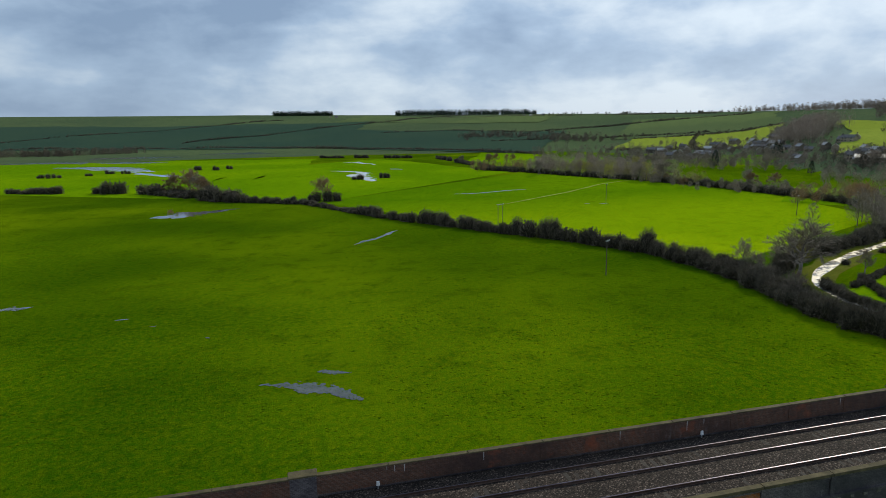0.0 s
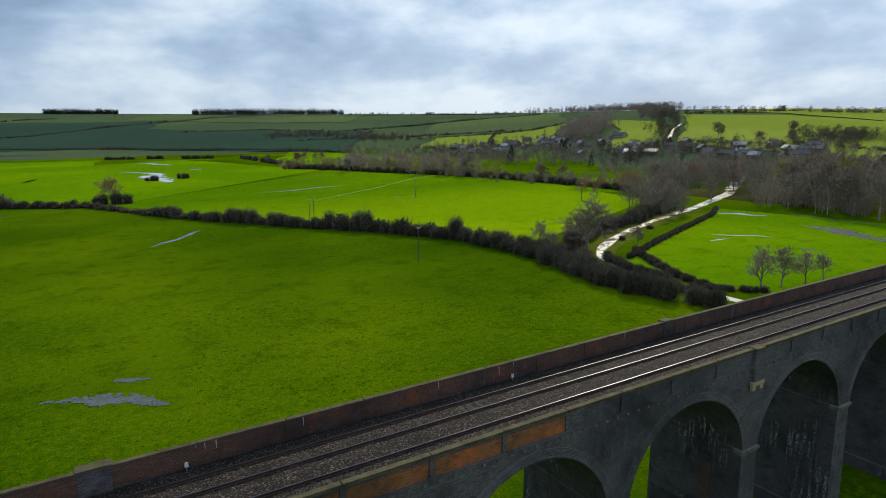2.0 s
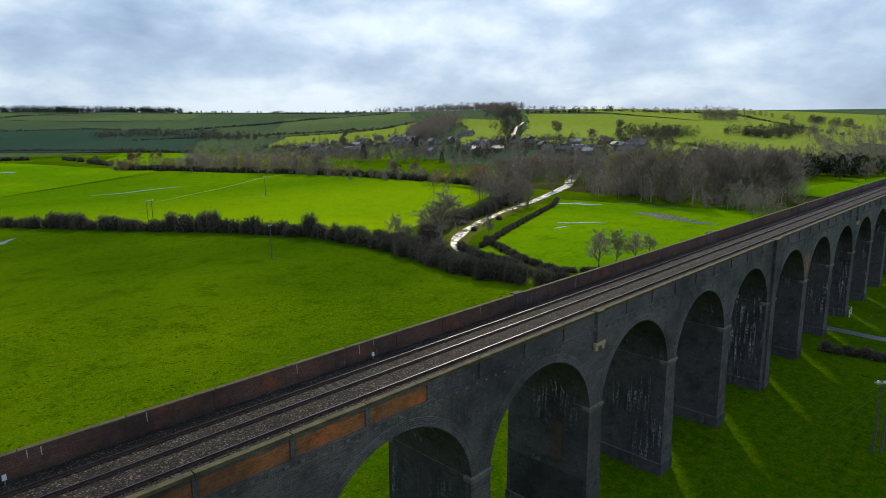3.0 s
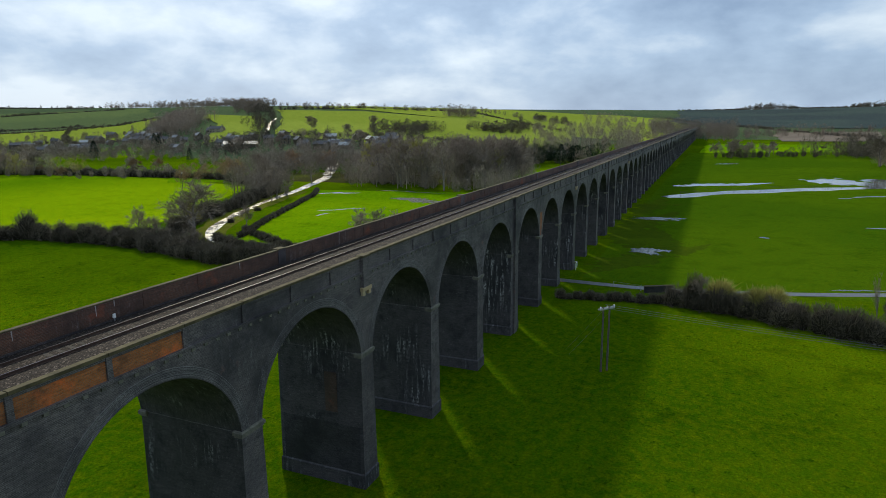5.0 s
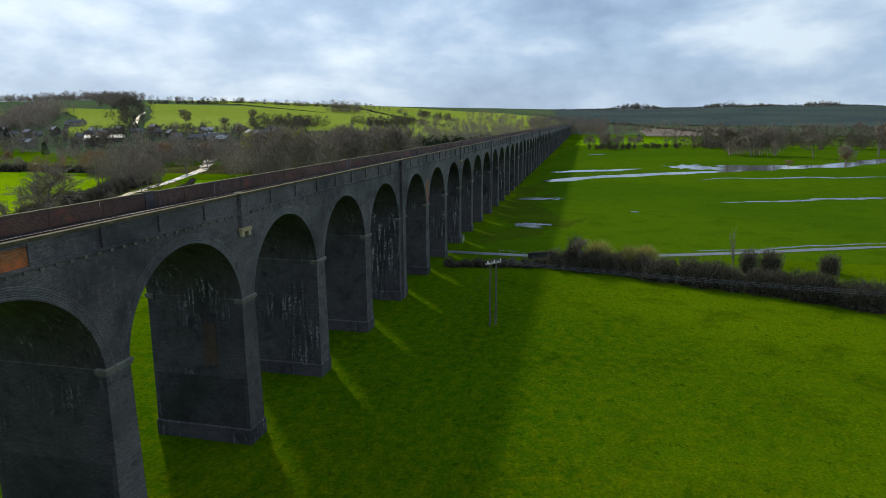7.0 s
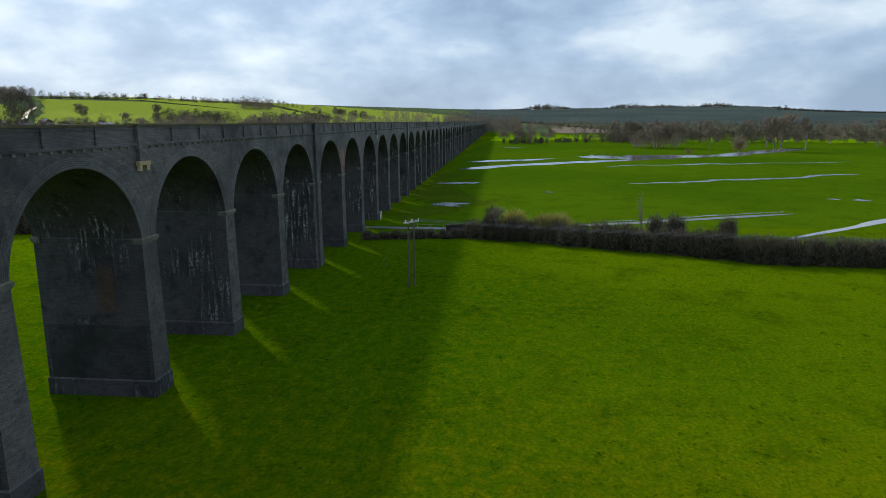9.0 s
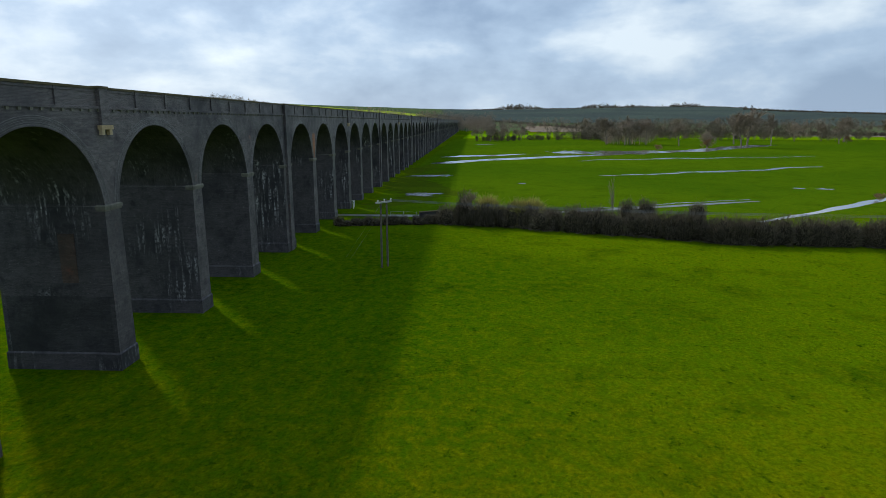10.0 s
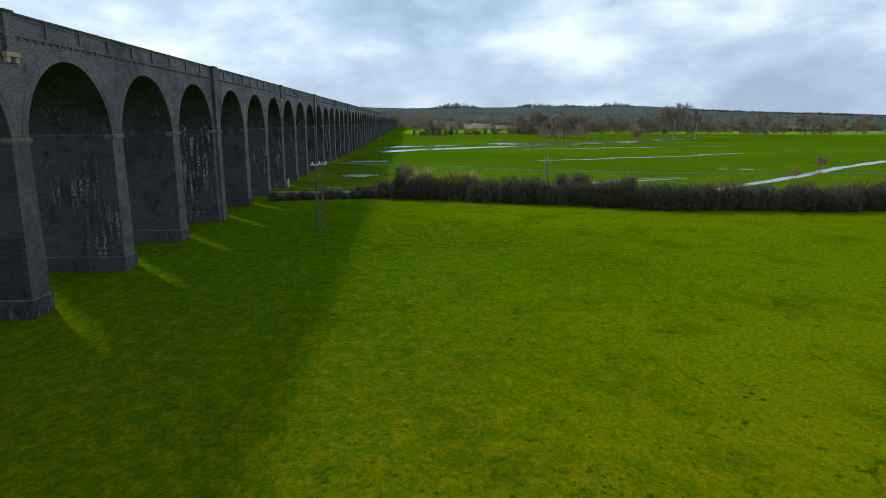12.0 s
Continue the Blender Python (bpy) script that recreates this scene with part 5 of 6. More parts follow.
WOODS = (
    ("bare grey-brown woodland behind the paddock", sector(15, 31, 285, 440), 180, 8, 20, TWIG, 640, 0.8),
    ("bare trees around the village gardens", sector(26, 35.5, 360, 525), 110, 8, 15, TWIG, 480, 0.9),
    ("bare woodland beside the wet road", along([(40.2, 268), (39.4, 300), (38, 350), (36.6, 410), (36, 470)], 6), 105, 7, 16, TWIG, 560, 0.8),
    ("rusty willow scrub beside the brook", along([(45.5, 352), (44, 372), (41, 380)], 7), 16, 6, 10, TWIG_RUST, 560, 0.8),
    ("low bare bushes along the brook", along([(57, 470), (53, 432), (49.4, 410), (46, 385), (43.5, 395)], 9), 70, 3, 8, TWIG, 420, 0.9),
    ("bare tree belt in front of the village", along([(66.8, 585), (65.6, 560), (63, 540), (61, 520), (59, 490), (57.2, 475)], 11), 190, 7, 17, TWIG, 520, 0.9),
    ("yellow-green budding willows along the brook", along([(65, 550), (61.4, 515), (57, 470), (53, 440)], 8), 34, 7, 13, TWIG_GREEN, 460, 0.9),
    ("rusty bare willows beside the flood meadow", sector(66.7, 72.7, 553, 636), 26, 6.9, 10.8, TWIG_RUST, 460, 0.9),
    ("dense brown plantation on the hillside", lambda rnd: pol(rnd.gauss(45.4, 1.0), rnd.gauss(858, 40)), 230, 13.8, 22.1, TWIG, 320, 1.5),
    ("bare garden trees between the houses", sector(43.1, 60.1, 616, 903), 170, 4.4, 8.8, TWIG, 240, 1.4),
    ("bare hedgerow trees below the village", sector(27.1, 44, 440, 587), 90, 5.4, 10.9, TWIG, 210, 1.2),
    ("bare dark trees sheltering the village", sector(46, 67, 640, 960), 230, 5, 12, TWIG, 190, 1.5),
    ("dark garden trees along the village street", sector(20, 44, 520, 640), 150, 6, 13, HEDGE, 220, 1.3),
    ("bare trees crowding the village lanes", sector(44.1, 58.1, 571, 758), 130, 5.2, 10.5, TWIG, 190, 1.4),
    ("bare garden trees among the cottages", sector(13, 44, 460, 648), 190, 4.3, 9.4, TWIG, 220, 1.2),
    ("dark wood along the hill crest", along([(50.5, 1699), (46, 1358), (43.5, 1204), (41.5, 1121), (39.5, 1099)], 22), 250, 4.8, 15.4, TWIG, 200, 2.2),
    ("dark wood beside the climbing road", sector(38.2, 41, 875, 1086), 100, 5.6, 14.1, TWIG, 190, 2.2),
    ("dark trees beside the climbing road", along([(40.1, 559), (39.4, 737), (38.6, 955)], 10), 90, 9.5, 14.3, HEDGE, 240, 1.5),
    ("row of hedgerow trees across the hill pasture", along([(36, 986), (28, 955), (20, 1043), (9.9, 979)], 5), 80, 6.4, 10, TWIG, 220, 1.4),
    ("dark clump of trees on the pasture", sector(24.5, 29.5, 626, 719), 60, 8, 12.4, HEDGE, 260, 1.5),
    ("dark row of trees along a field edge above the village", along([(28.6, 690), (25, 712), (24.6, 716)], 8), 40, 7, 14, HEDGE, 240, 1.6),
    ("dark belt of trees across the hill pasture", along([(21, 752), (18, 790), (15, 870)], 9), 80, 7, 15, HEDGE, 240, 1.7),
    ("row of bare trees on the upper pasture", along([(22.3, 884), (20.1, 900)], 6), 34, 10, 19, TWIG, 260, 1.6),
    ("dark clump of trees on the hill", sector(12, 15, 1000, 1060), 30, 7, 11, HEDGE, 240, 1.8),
    ("bare woodland around the far end of the viaduct", sector(-1.5, 5, 900, 1180), 170, 14, 28, TWIG, 260, 1.8),
    ("bare trees along the crest road", sector(3, 11, 800, 1250), 130, 9, 16, TWIG, 240, 1.7),
    ("bare woodland beside the far arches", sector(6, 15, 440, 900), 190, 10, 19, TWIG, 320, 1.3),
    ("row of bare brown poplars beyond the meadow", sector(-15.2, -11, 470, 520), 26, 10, 19, TWIG, 420, 1.0),
    ("bare tree belt across the valley floor", along([(-9, 600), (-11.5, 560), (-16, 640), (-20.5, 600), (-24, 650), (-30, 650), (-42, 690)], 16), 250, 8, 20, HEDGE, 330, 1.6),
    ("clump of bare brown trees beside the far arches", along([(0, 536), (-3, 548), (-8, 578), (-11, 600)], 5), 46, 3, 8, HEDGE, 300, 1.2),
    ("far bare tree belt across the valley floor", along([(2, 985), (-5.5, 1110), (-14.8, 1080), (-23, 1060), (-30, 1100), (-45, 1150)], 45), 300, 8, 18, TWIG, 210, 1.8),
    ("line of bare willows across the valley", along([(114, 1400), (110, 1330), (106, 1280), (101, 1330)], 16), 150, 9, 17, HEDGE, 240, 2.6),
    ("tall dark evergreen hedge at the edge of the village", along([(16, 455), (12.5, 460), (9.4, 474)], 3.5), 70, 8, 15, NEEDLE, 320, 1.3),
    ("dark trees along a lane on the far slope", along([(73, 1340), (68, 1290), (64, 1180), (60.5, 1080)], 22), 170, 6, 14, HEDGE, 200, 2.2),
    ("dark conifer belt on the skyline", sector(84.8, 89.8, 2491, 2423), 300, 7.1, 22.3, NEEDLE, 110, 4.0),
    ("dark conifer belt on the skyline", sector(66.8, 79.2, 2469, 2309), 560, 10, 26, NEEDLE, 110, 4.0),
    ("wooded ridge on the horizon", sector(-23, 3.1, 2900, 2990), 700, 8, 25, HEDGE, 60, 8.0),
    ("distant trees on the horizon", sector(-44, -22, 2176, 2301), 380, 3.8, 7.6, HEDGE, 50, 8.0),
    ("scattered skyline trees", along([(66.1, 2082), (56.1, 1979), (50, 1651)], 10), 40, 3, 7, HEDGE, 120, 3.0),
    ("row of bare trees behind the flooded paddock", lambda rnd: (244.5 + 38.3 * (k := rnd.random()) + rnd.gauss(0, 5), 72 + 103.6 * k), 50, 5, 13, TWIG, 520, 0.7),
)
for k, (label, region, n, h0, h1, mat, twig, fat) in enumerate(WOODS):
    wood_mass("woodland", label, region, n, h0, h1, mat, 300 + k, twig, fat)
HILL_HEDGES = (
    [(111.3, 2041), (98.3, 2008), (88.3, 2158)], [(98.3, 1678), (90.3, 1678), (80.2, 1907), (72.2, 2210)], [(112.4, 1899), (86.3, 1264), (66.2, 878)],
    [(80.3, 1568), (66.1, 1336), (58.1, 1402), (50, 1447)], [(76.2, 2024), (60.1, 1832), (52, 1638)], [(70.2, 1214), (60.1, 1143), (52.1, 1103)],
    [(37.6, 641), (24, 646), (12.9, 553)], [(37.4, 933), (24, 1006), (11.9, 886)], [(60.1, 922), (53.1, 854), (47.6, 831)], [(58.1, 1090), (52.1, 1056), (47, 1051)], [(54.1, 808), (53.1, 1073)], [(4.1, 1494), (-8, 1094), (-30.1, 792), (-45.1, 1065)], [(-8, 725), (-18.1, 711)],
)
for k, line in enumerate(HILL_HEDGES):
    d = sum(abs(a[1] - b[1]) + abs(a[0] - b[0]) * radians(a[1]) for a, b in zip(line, line[1:]))
    wood_mass("hill_hedge", "dark hedgerow dividing distant fields", along(line, 2.5), int(d / 2.6), 2.0, 7.0, HEDGE, 500 + k, 34, 3.6, category="hedge")


# ---- hedges ----
BUSHES = [bush_mesh(i, HEDGE) for i in range(4)] + [bush_mesh(9, TWIG_GREEN, 1900, 0.3, 1.7)] + [bush_mesh(20 + i, HEDGE, 330, 0.56, 3.2) for i in range(3)]
LOW = (5, 6, 7)


def hedge(name, label, pts, height, width, seed, gap=0.62, gaps=(), jitter=0.35, low=0.6, mesh_ids=(0, 1, 2, 3), breaks=False, clumps=0.0):
    rnd = random.Random(seed)
    ob = thing(name, label, "hedge")
    for a, b in zip(pts, pts[1:]):
        a, b = Vector(a), Vector(b)
        n = max(1, int((b - a).length / (width * gap)))
        for k in range(n):
            p = a.lerp(b, (k + rnd.random() * 0.6) / n)
            if breaks and noise.noise(Vector((p.x * 0.035, p.y * 0.035, seed))) < -0.12:
                continue
            if any(math.hypot(p.x - gx, p.y - gy) < gr for gx, gy, gr in gaps):
                continue
            hgt = height * rnd.uniform(low, 1.1)
            if clumps:
                hgt *= 0.75 + clumps * noise.noise(Vector((p.x * 0.06, p.y * 0.06, seed + 0.5)))
            w = width * rnd.uniform(0.8, 1.25)
            o = Vector((rnd.uniform(-1, 1), rnd.uniform(-1, 1))) * jitter * width * 0.5
            x, y = p.x + o.x, p.y + o.y
            m = Matrix.Translation((x, y, land(x, y) - 0.15)) @ Matrix.Rotation(rnd.uniform(0, 6.283), 4, "Z") @ Matrix.Diagonal((w * 0.62, w * 0.62, hgt / 1.62, 1))
            part("bush", BUSHES[rnd.choice(mesh_ids)], ob, at=m)
    return ob


BUSH_SPOTS = ((-77, 690, 6.5, 51), (-58, 680, 5, 52), (-46, 692, 4.5, 53), (61, 496, 5, 54), (84, 502, 4.5, 55), (-157, 678, 5, 56), (-140, 669, 4, 57), (-205, 643, 4, 58), (-193, 637, 4.5, 59), (-168, 653, 3, 60))
hedge("field_hedge", "overgrown dark hedge along the far edge of the pasture", [(-32, 375.3), (14.2, 345.1), (49, 269.1), (75.2, 228.9), (95.5, 197.2), (111, 168.7)], 7.2, 5.4, 1, 0.5, low=0.5, mesh_ids=(0, 1, 5, 6), clumps=0.75)
hedge("field_hedge", "low scrubby hedge bordering the flood meadow", [(-440.6, 558.7), (-182.6, 490), (-81.9, 443.4), (-32, 375.3)], 9.0, 8.0, 2, 0.5, low=0.4, mesh_ids=LOW, breaks=True, clumps=0.8)
hedge("field_hedge", "tall dark overgrown hedge between the pasture and the road", [(111, 168.7), (111.9, 150), (112.9, 131.9), (106.8, 109.8), (106, 89.9), (110.9, 71.7)], 5.4, 5.2, 3, 0.5, low=0.7)
hedge("field_hedge", "broad bare thicket filling the corner of the meadow", [(115.7, 151.8), (117.6, 140.6), (113.4, 126.4), (110.6, 111.6), (109.7, 97.6)], 5.2, 5.6, 23, 0.42, low=0.7)
hedge("roadside_hedge", "dense bare roadside thicket", [(122.8, 131.8), (133, 138), (147.8, 146.8), (173.1, 156.5), (204.6, 168.5), (225.2, 176.1)], 5.6, 5.8, 4, 0.5)
hedge("paddock_hedge", "low clipped hedge around the small paddock", [(132, 116), (161, 129), (219, 152), (238, 163)], 1.9, 2.0, 5, low=0.85, mesh_ids=LOW)
hedge("roadside_hedge", "low hedge beside the bend of the road", [(140.6, 121.9), (124.9, 95), (122.2, 83.2), (129.7, 74)], 2.4, 2.6, 6)
hedge("lane_hedge", "dense dark hedge bordering the lane", [(109.5, 4), (103.4, -13), (98.2, -28), (92.8, -40.2), (89.6, -73.4), (85.5, -131.9), (83.5, -192.2)], 4.5, 4.4, 7, 0.33, low=0.84)
hedge("willow_scrub", "yellow-green budding willow scrub beside the lane", [(109.7, -3), (106.9, -10), (105.1, -15.9)], 6.6, 6.0, 17, 0.4, mesh_ids=(4,))
hedge("ivy_bush", "dark ivy-clad thorn rising out of the hedge", [(111.5, -27.5), (112.5, -32)], 5.6, 3.6, 31, 0.5, low=0.8)
hedge("thorn_bush", "rounded grey-brown bush behind the hedge", [(113.5, -41), (114.5, -44)], 4.6, 4.2, 32, 0.6, low=0.8)
hedge("thorn_bush", "dark leafless thorn at the end of the hedge", [(108.6, 1.5), (108.9, -1)], 6.4, 3.0, 33, 0.6, low=0.85)
hedge("thicket", "dense dark thicket where two hedges meet", [(-78, 437), (-62, 430), (-45, 403), (-34, 382), (-22, 372)], 10.5, 11.0, 41, 0.5, low=0.6, mesh_ids=LOW, clumps=0.5)
hedge("thicket", "dark bushes round the foot of a willow", [(18, 356), (33, 352)], 7.0, 7.0, 42, 0.5, low=0.7, mesh_ids=LOW)
for x, y, h, seed in BUSH_SPOTS:
    hedge("meadow_bush", "small dark bush alone in the flood meadow", [(x - 3, y), (x + 5, y - 1)], h, h * 0.9, seed, 0.5, low=0.5, jitter=0.8, mesh_ids=LOW)
hedge("verge_bush", "small dark bush on the grass verge of the road", [(151.5, 136.5), (153, 137)], 2.2, 2.4, 61, 0.6, mesh_ids=LOW)
hedge("verge_bush", "small dark bush on the grass verge of the road", [(175.5, 145.6), (177, 146.4)], 2.4, 2.6, 62, 0.6, mesh_ids=LOW)
hedge("lane_hedge", "scrub beside the lane under the arches", [(106, 23.1), (108.2, 13), (109.5, 4)], 1.9, 2.6, 8, 0.35, low=0.5)
hedge("stream_hedge", "bare scrub along the flooded brook", [(246, 200), (265, 240), (266, 284), (263, 340), (250, 395), (224, 455), (207, 510), (179, 556)], 5.0, 6, 10, mesh_ids=LOW)
hedge("meadow_hedge", "broken hedge beyond the flood meadow", [(200, 496.4), (197.3, 642.5), (200.5, 789.1), (61, 883.5)], 5, 6, 11, 0.55, mesh_ids=LOW, breaks=True)
hedge("roadside_hedge", "tangled scrub inside the bend of the road", [(127.5, 120.5), (122, 107), (120.7, 93.2)], 2.6, 3.0, 13)
hedge("roadside_hedge", "bushes on the verge beside the bend", [(114.3, 119.3), (112.5, 105.5), (113.1, 91.6), (115.6, 79.5)], 3.0, 3.2, 14)


# ---- village ----
def house_meshes(w, d, h, roof_mat):
    s = Shape()
    for x0, x1, y in ((-w / 2, w / 2, -d / 2), (w / 2, -w / 2, d / 2)):
        s.face(((x0, y, -1.5), (x1, y, -1.5), (x1, y, h), (x0, y, h)))
    ridge = h + d * 0.42
    for x, o in ((w / 2, 1), (-w / 2, -1)):
        s.face(((x, -o * d / 2, -1.5), (x, o * d / 2, -1.5), (x, o * d / 2, h), (x, 0, ridge), (x, -o * d / 2, h)))
    wall = s.mesh("wall", WALL)
    s = Shape()
    e, t = 0.35, 0.14
    for o in (-1, 1):
        y0, z0 = o * (d / 2 + e), h - e * 0.84
        a = [(-w / 2 - e, y0, z0), (w / 2 + e, y0, z0), (w / 2 + e, 0, ridge), (-w / 2 - e, 0, ridge)]
        b = [(x, y, z + t) for x, y, z in a]
        s.face(a if o > 0 else a[::-1])
        s.face(b if o < 0 else b[::-1])
        for i in range(4):
            j = (i + 1) % 4
            s.face((a[i], a[j], b[j], b[i]))
    roof = s.mesh("roof", roof_mat)
    s = Shape()
    s.box(w / 2 - 1.2, w / 2 - 0.4, -0.4, 0.4, ridge - 0.8, ridge + 1.1)
    chim = s.mesh("chimney", WALL)
    s = Shape()
    s.box(-0.5, 0.5, -0.06, 0.04, -0.6, 0.6)
    win = s.mesh("window", GLASS)
    return wall, roof, chim, win


def make_house(w, d, h, label, roof_mat=None):
    wall, roof, chim, win = house_meshes(w, d, h, roof_mat or ROOF)
    ob = thing("house", label, "house", "village houses")
    part("wall", wall, ob)
    r = part("roof", roof, ob)
    part("chimney", chim, r)
    for o in (-1, 1):
        for x in (-w * 0.3, 0.1 * w, w * 0.33):
            for z in ((1.4, 3.9) if h > 4 else (1.4,)):
                part("window", win, ob, at=Matrix.Translation((x, o * (d / 2 + 0.02), z)))
    return ob


HOUSES = [make_house(9, 6, 4.6, "pale stone village house with a grey roof"), make_house(13, 6, 4.4, "long stone terrace with a slate roof"), make_house(7, 6, 2.8, "low cottage with a dark tiled roof"), make_house(10, 6, 3.4, "low house with a roof coloured pale for sky glint", PALE_ROOF)]
rnd = random.Random(77)
spots = []
for az0, az1, r0, r1, n in ((46.6, 57.1, 740, 893, 60), (41.1, 47.1, 613, 731, 10), (36.6, 43.1, 582, 636, 16), (22, 36, 548, 626, 26), (14, 22, 496, 550, 10), (66.1, 70.1, 1861, 2000, 3), (83.2, 85.2, 2175, 2264, 2), (10.9, 13.9, 492, 525, 3)):
    for _ in range(n):
        spots.append((rnd.uniform(az0, az1), rnd.uniform(r0, r1)))
for i, (az, r) in enumerate(spots):
    x, y = pol(az, r)
    k = rnd.choice((0, 0, 1, 1, 2, 2, 3))
    m = Matrix.Translation((x, y, land(x, y))) @ Matrix.Rotation(radians(rnd.choice((az, az + 90, az + 60, az + 20))), 4, "Z")
    if i < 4:
        HOUSES[i].matrix_basis = m
    else:
        copy_thing(HOUSES[k], m)


def barn(x, y, turn):
    s = Shape()
    s.box(-14, 14, -5, 5, -1, 4)
    ob = thing("barn", "long low farm building with a roof coloured pale for glint", "barn", at=pose(x, y, land(x, y), 0, 0, turn))
    part("wall", s.mesh("wall", WALL), ob)
    s = Shape()
    for o in (-1, 1):
        a = [(-14.4, o * 5.4, 3.9), (14.4, o * 5.4, 3.9), (14.4, 0, 6.2), (-14.4, 0, 6.2)]
        s.face(a if o < 0 else a[::-1])
        s.face([(px, py, pz - 0.15) for px, py, pz in (a[::-1] if o < 0 else a)])
    part("roof", s.mesh("roof", PALE_ROOF), ob, "roof coloured pale for its glint")


barn(*pol(40.7, 580), 130)
barn(*pol(12.4, 498), 100)


# ---- poles and wires ----
def pole_mesh(h, r=0.14):
    s = Shape()
    s.tube((0, 0, -0.5), (0, 0, h), r, r * 0.72, 8)
    return s.mesh("post", WOOD)


def h_pole(x, y, h, turn, gap, arms):
    ob = thing("electricity_pole", "twin wooden electricity pole with a metal crossarm in the pasture" if gap else "single wooden electricity pole in the green field", "pole", "electricity poles",
               at=pose(x, y, land(x, y), 0, 0, turn))
    me = once(("pole", h), lambda: pole_mesh(h))
    for o in ((-gap / 2, gap / 2) if gap else (0,)):
        part("post", me, ob, at=Matrix.Translation((o, 0, 0)))
    s = Shape()
    a = max(gap / 2 + 0.7, 0.9) if arms else 0.5
    s.box(-a, a, -0.2, -0.1, h - 0.32, h - 0.16)
    if gap:
        s.box(-a, a, 0.1, 0.2, h - 0.32, h - 0.16)
    part("crossarm", s.mesh("crossarm", METAL), ob, "galvanised crossarm")
    s = Shape()
    s.tube((0, 0, 0), (0, 0, 0.28), 0.06, 0.09, 8)
    ins = s.mesh("insulator", WHITE)
    for o in (-a + 0.1, 0, a - 0.1):
        part("insulator", ins, ob, "pale insulator", Matrix.Translation((o, -0.15, h - 0.16)))
    return ob


h_pole(75.5, 10.2, 8.4, -38, 1.0, True)
h_pole(83.2, 146.8, 9.5, 30, 0, True)
h_pole(86.5, 238, 8.7, 20, 2.2, True)
h_pole(159.7, 283.5, 10, 30, 0, True)
h_pole(213.5, 218.1, 8.5, 30, 0, True)


def wire(a, b, sag):
    s = Shape()
    a, b = Vector(a), Vector(b)
    n = 16 if sag else 1
    pts = [a.lerp(b, k / n) - Vector((0, 0, sag * 4 * (k / n) * (1 - k / n))) for k in range(n + 1)]
    n = len(pts)
    for p in pts:
        s.v += [(p.x + 0.015, p.y, p.z - 0.009), (p.x - 0.015, p.y, p.z - 0.009), (p.x, p.y, p.z + 0.017)]
    for i in range(n - 1):
        for j in range(3):
            k = (j + 1) % 3
            s.f.append((3 * i + j, 3 * i + k, 3 * i + 3 + k, 3 * i + 3 + j))
            s.uv += [(0, 0)] * 4
    return s


w = thing("overhead_wire", "thin overhead electricity wires from the twin pole", "wire")
for o in (-1.1, 0, 1.1):
    part("strand", wire((75.2 + o * 0.8, 10.2 + o * 0.3, 8.5), (71.5 + o * 0.8, -104, 8.6), 1.5).mesh("strand", CABLE), w)
w2 = thing("stay_wire", "slanting steel stay wires of the twin pole", "wire")
for o in (-0.4, 0.4):
    part("strand", wire((75.2 + o, 10.2 + o, 7.8), (80.3 + o * 2, 15.8 + o, 0), 0).mesh("strand", CABLE), w2)


# ---- fences ----
def fence(name, label, pts, h, step, rails, mat, r=0.06):
    ob = thing(name, label, "fence")
    s = Shape()
    s.tube((0, 0, -0.3), (0, 0, h), r, r * 0.9, 5)
    post = s.mesh("post", mat)
    run = []
    for a, b in zip(pts, pts[1:]):
        n = max(1, int(math.dist(a, b) / step))
        run += [(a[0] + (b[0] - a[0]) * k / n, a[1] + (b[1] - a[1]) * k / n) for k in range(n)]
    run.append(pts[-1])
    for x, y in run:
        part("post", post, ob, at=Matrix.Translation((x, y, land(x, y))))
    for z in rails:
        for (x0, y0), (x1, y1) in zip(run, run[1:]):
            s = Shape()
            s.tube((x0, y0, land(x0, y0) + z), (x1, y1, land(x1, y1) + z), r * 0.45, r * 0.45, 4)
            part("rail", s.mesh("rail", mat), ob)
    return ob


fence("lane_railing", "pale metal railing beside the lane", [(117, 15), (116, 10)], 1.1, 2.4, (0.5, 1), METAL, 0.05)
fence("crash_barrier", "white barrier at the foot of a pier beside the lane", [(127.4, 24.2), (129.6, 24.4), (129.9, 27.5)], 1.5, 1.6, (0.7, 1.4), WHITE, 0.07)


def culvert_wall(x, y, turn):
    s = Shape()
    s.box(-2.6, 2.6, -0.22, 0.22, -0.3, 1.15)
    ob = thing("culvert_wall", "short dark brick parapet where the lane crosses a ditch", "wall", at=pose(x, y, 0, 0, 0, turn), me=s.mesh("culvert_wall", BRICK_LOW))
    s = Shape()
    s.box(-2.7, 2.7, -0.3, 0.3, 1.15, 1.29, 0, 0.05)
    part("coping_stone", s.mesh("coping_stone", STONE), ob)


culvert_wall(116, 7, -62)
fence("stream_fence", "post and wire fence along the flooded stream", [(275, 11), (292, -4), (312, -31), (333, -65)], 1.2, 6.0, (0.6, 1.1), WOOD, 0.07)


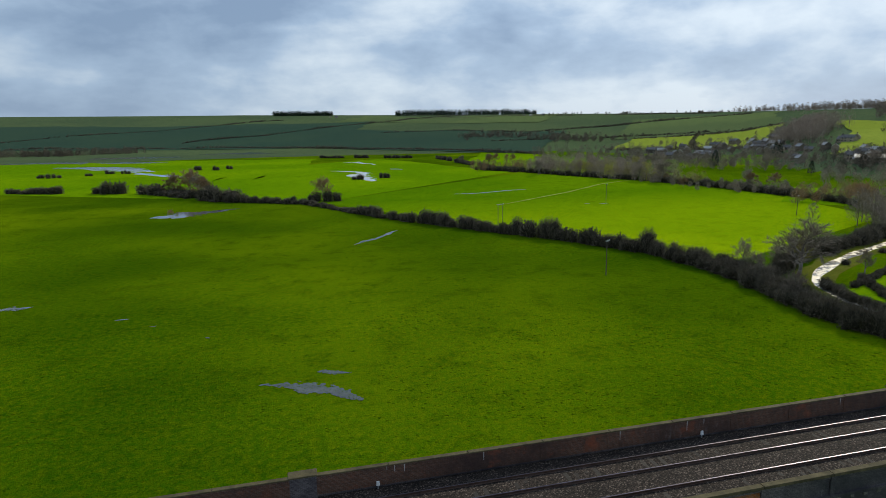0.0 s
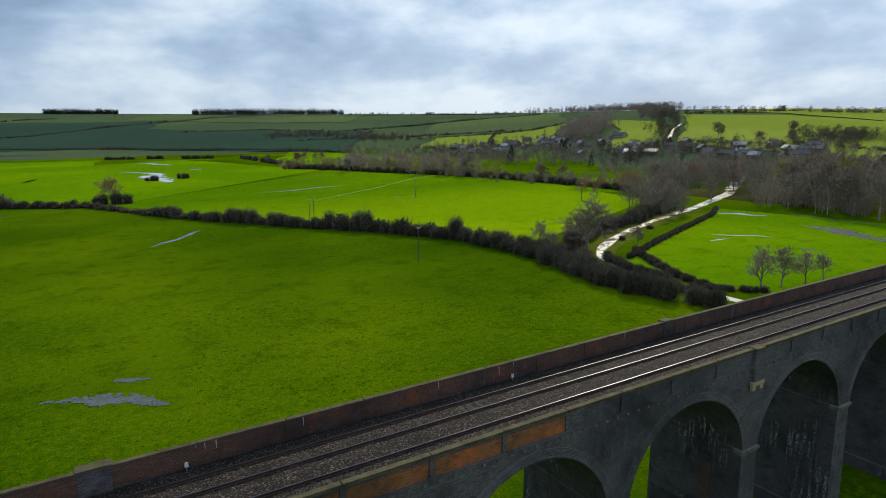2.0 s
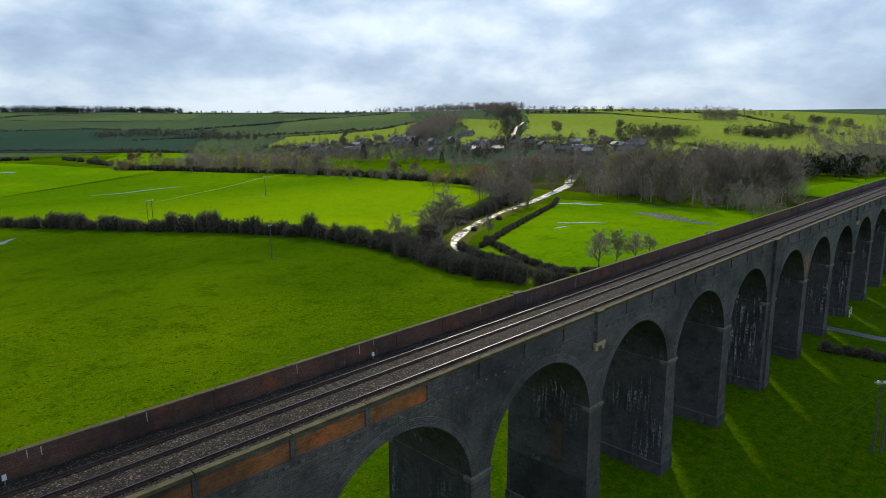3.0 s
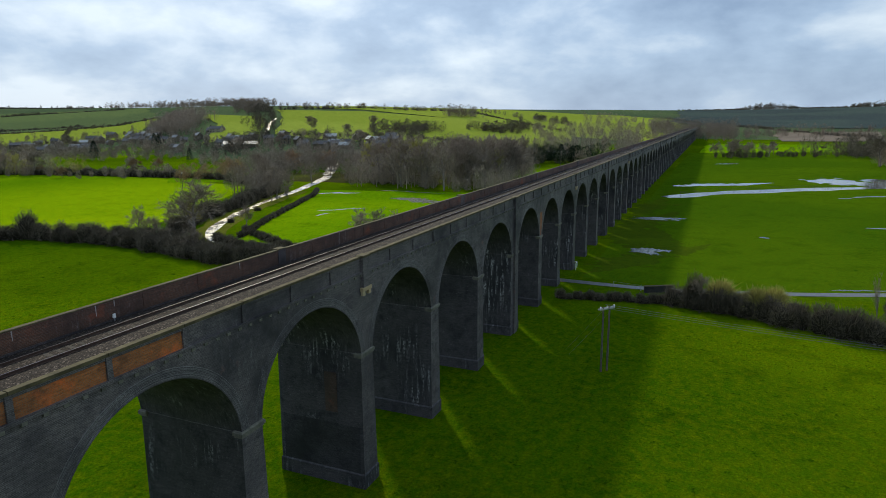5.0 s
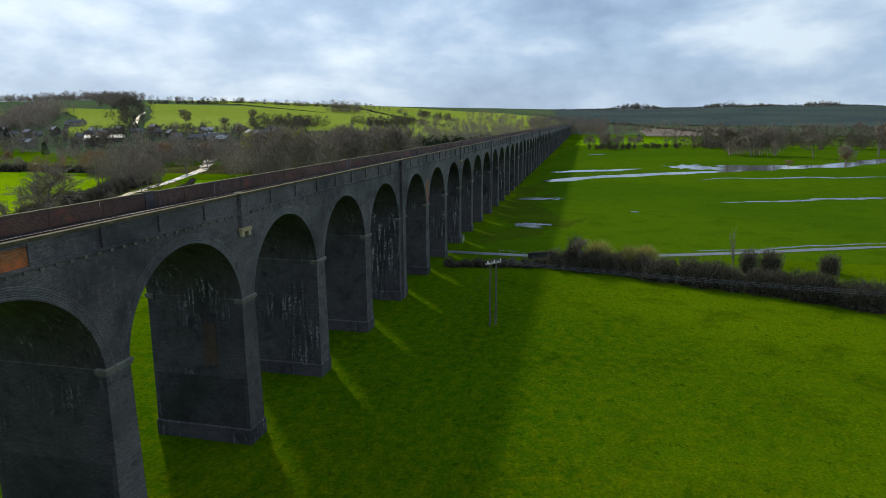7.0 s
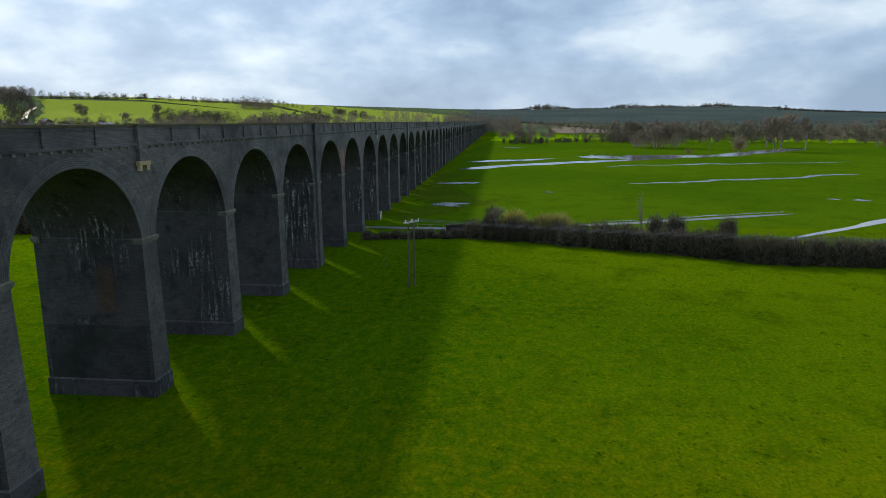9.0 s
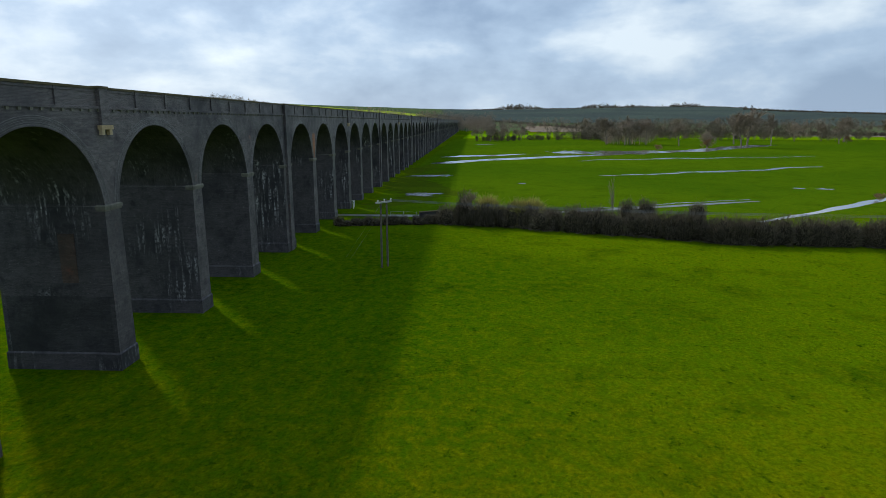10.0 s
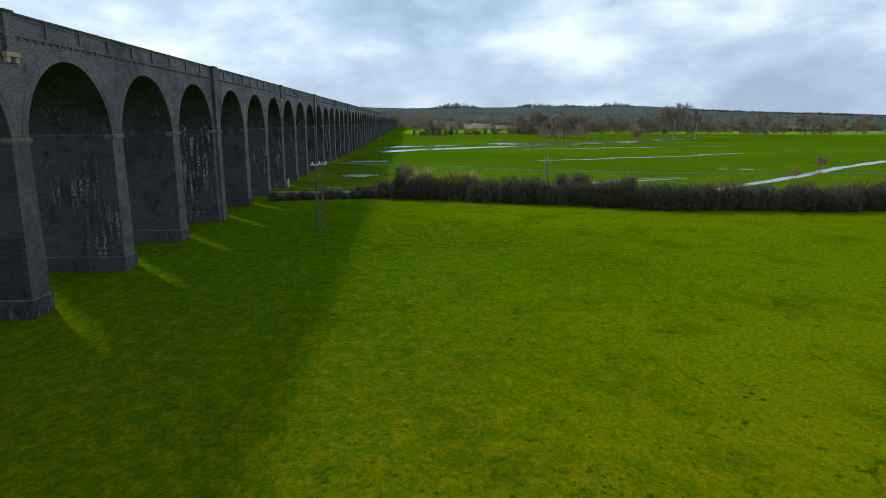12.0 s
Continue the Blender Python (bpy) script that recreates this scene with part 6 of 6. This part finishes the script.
# ---- turf details ----
def turf_ring():
    """A dark ring of rank grass in the pasture."""
    s = Shape()
    n = 48
    for k in range(n):
        a = 2 * math.pi * k / n
        for r in (1.62, 2.25):
            q = r + 0.14 * noise.noise(Vector((math.cos(a) * 2, math.sin(a) * 2, r)))
            s.v.append((43.6 + q * math.cos(a), 4.09 + q * math.sin(a), 0.012))
        j = (k + 1) % n
        s.f.append((2 * k, 2 * k + 1, 2 * j + 1, 2 * j))
        s.uv += [(0, 0)] * 4
    thing("grass_ring", "faint dark ring of rank grass in the pasture", "grass", kind="structure", me=s.mesh("grass_ring", GRASS_RING))


turf_ring()


def tufts(name, label, n, box, size, seed, mat):
    """Coarse tussocks that stand out of grazed turf."""
    rnd = random.Random(seed)
    s = Shape()
    for _ in range(n):
        x, y = rnd.uniform(box[0], box[1]), rnd.uniform(box[2], box[3])
        if noise.noise(Vector((x * 0.07, y * 0.07, 4.0))) + 0.5 * noise.noise(Vector((x * 0.3, y * 0.3, 1.0))) < rnd.uniform(-0.35, 0.35):
            continue
        k = size * rnd.uniform(0.5, 1.4)
        top, base, m = (x, y, k * 0.22), [], 6
        for q in range(m):
            a = 2 * math.pi * q / m + k
            r = k * rnd.uniform(0.6, 1.3)
            base.append((x + math.cos(a) * r, y + math.sin(a) * r * 0.7, -0.02))
        for q in range(m):
            s.face((base[q], base[(q + 1) % m], top), [(0, 0)] * 3)
    return thing(name, label, "grass", kind="stuff", me=s.mesh(name, mat))


tufts("grass_tussocks", "coarse dark grass tussocks in the grazed pasture", 9000, (8, 95, -55, 24), 0.2, 3, TUSSOCK)
tufts("grass_tussocks", "coarse grass tussocks in the broad pasture", 9000, (-60, 100, 36, 130), 0.3, 4, TUSSOCK)


def molehill(x, y, k, seed):
    bm = bmesh.new()
    bmesh.ops.create_icosphere(bm, subdivisions=2, radius=1.0)
    for v in bm.verts:
        f = 1 + 0.3 * noise.noise(v.co * 2.5 + Vector((seed * 3.3, 0, 0)))
        v.co = Vector((v.co.x * k * f, v.co.y * k * f, v.co.z * k * 0.4 * f - 0.03))
    me = bpy.data.meshes.new("molehill")
    bm.to_mesh(me)
    bm.free()
    me.materials.append(MUD)
    thing("molehill", "small heap of bare brown earth in the grass", "molehill", "molehills in the pasture", at=Matrix.Translation((x, y, 0)), me=me)


for i, (x, y, k) in enumerate(((27.70, -18.06, 0.2), (27.28, -17.52, 0.15), (26.97, -18.29, 0.17))):
    molehill(x, y, k, i)
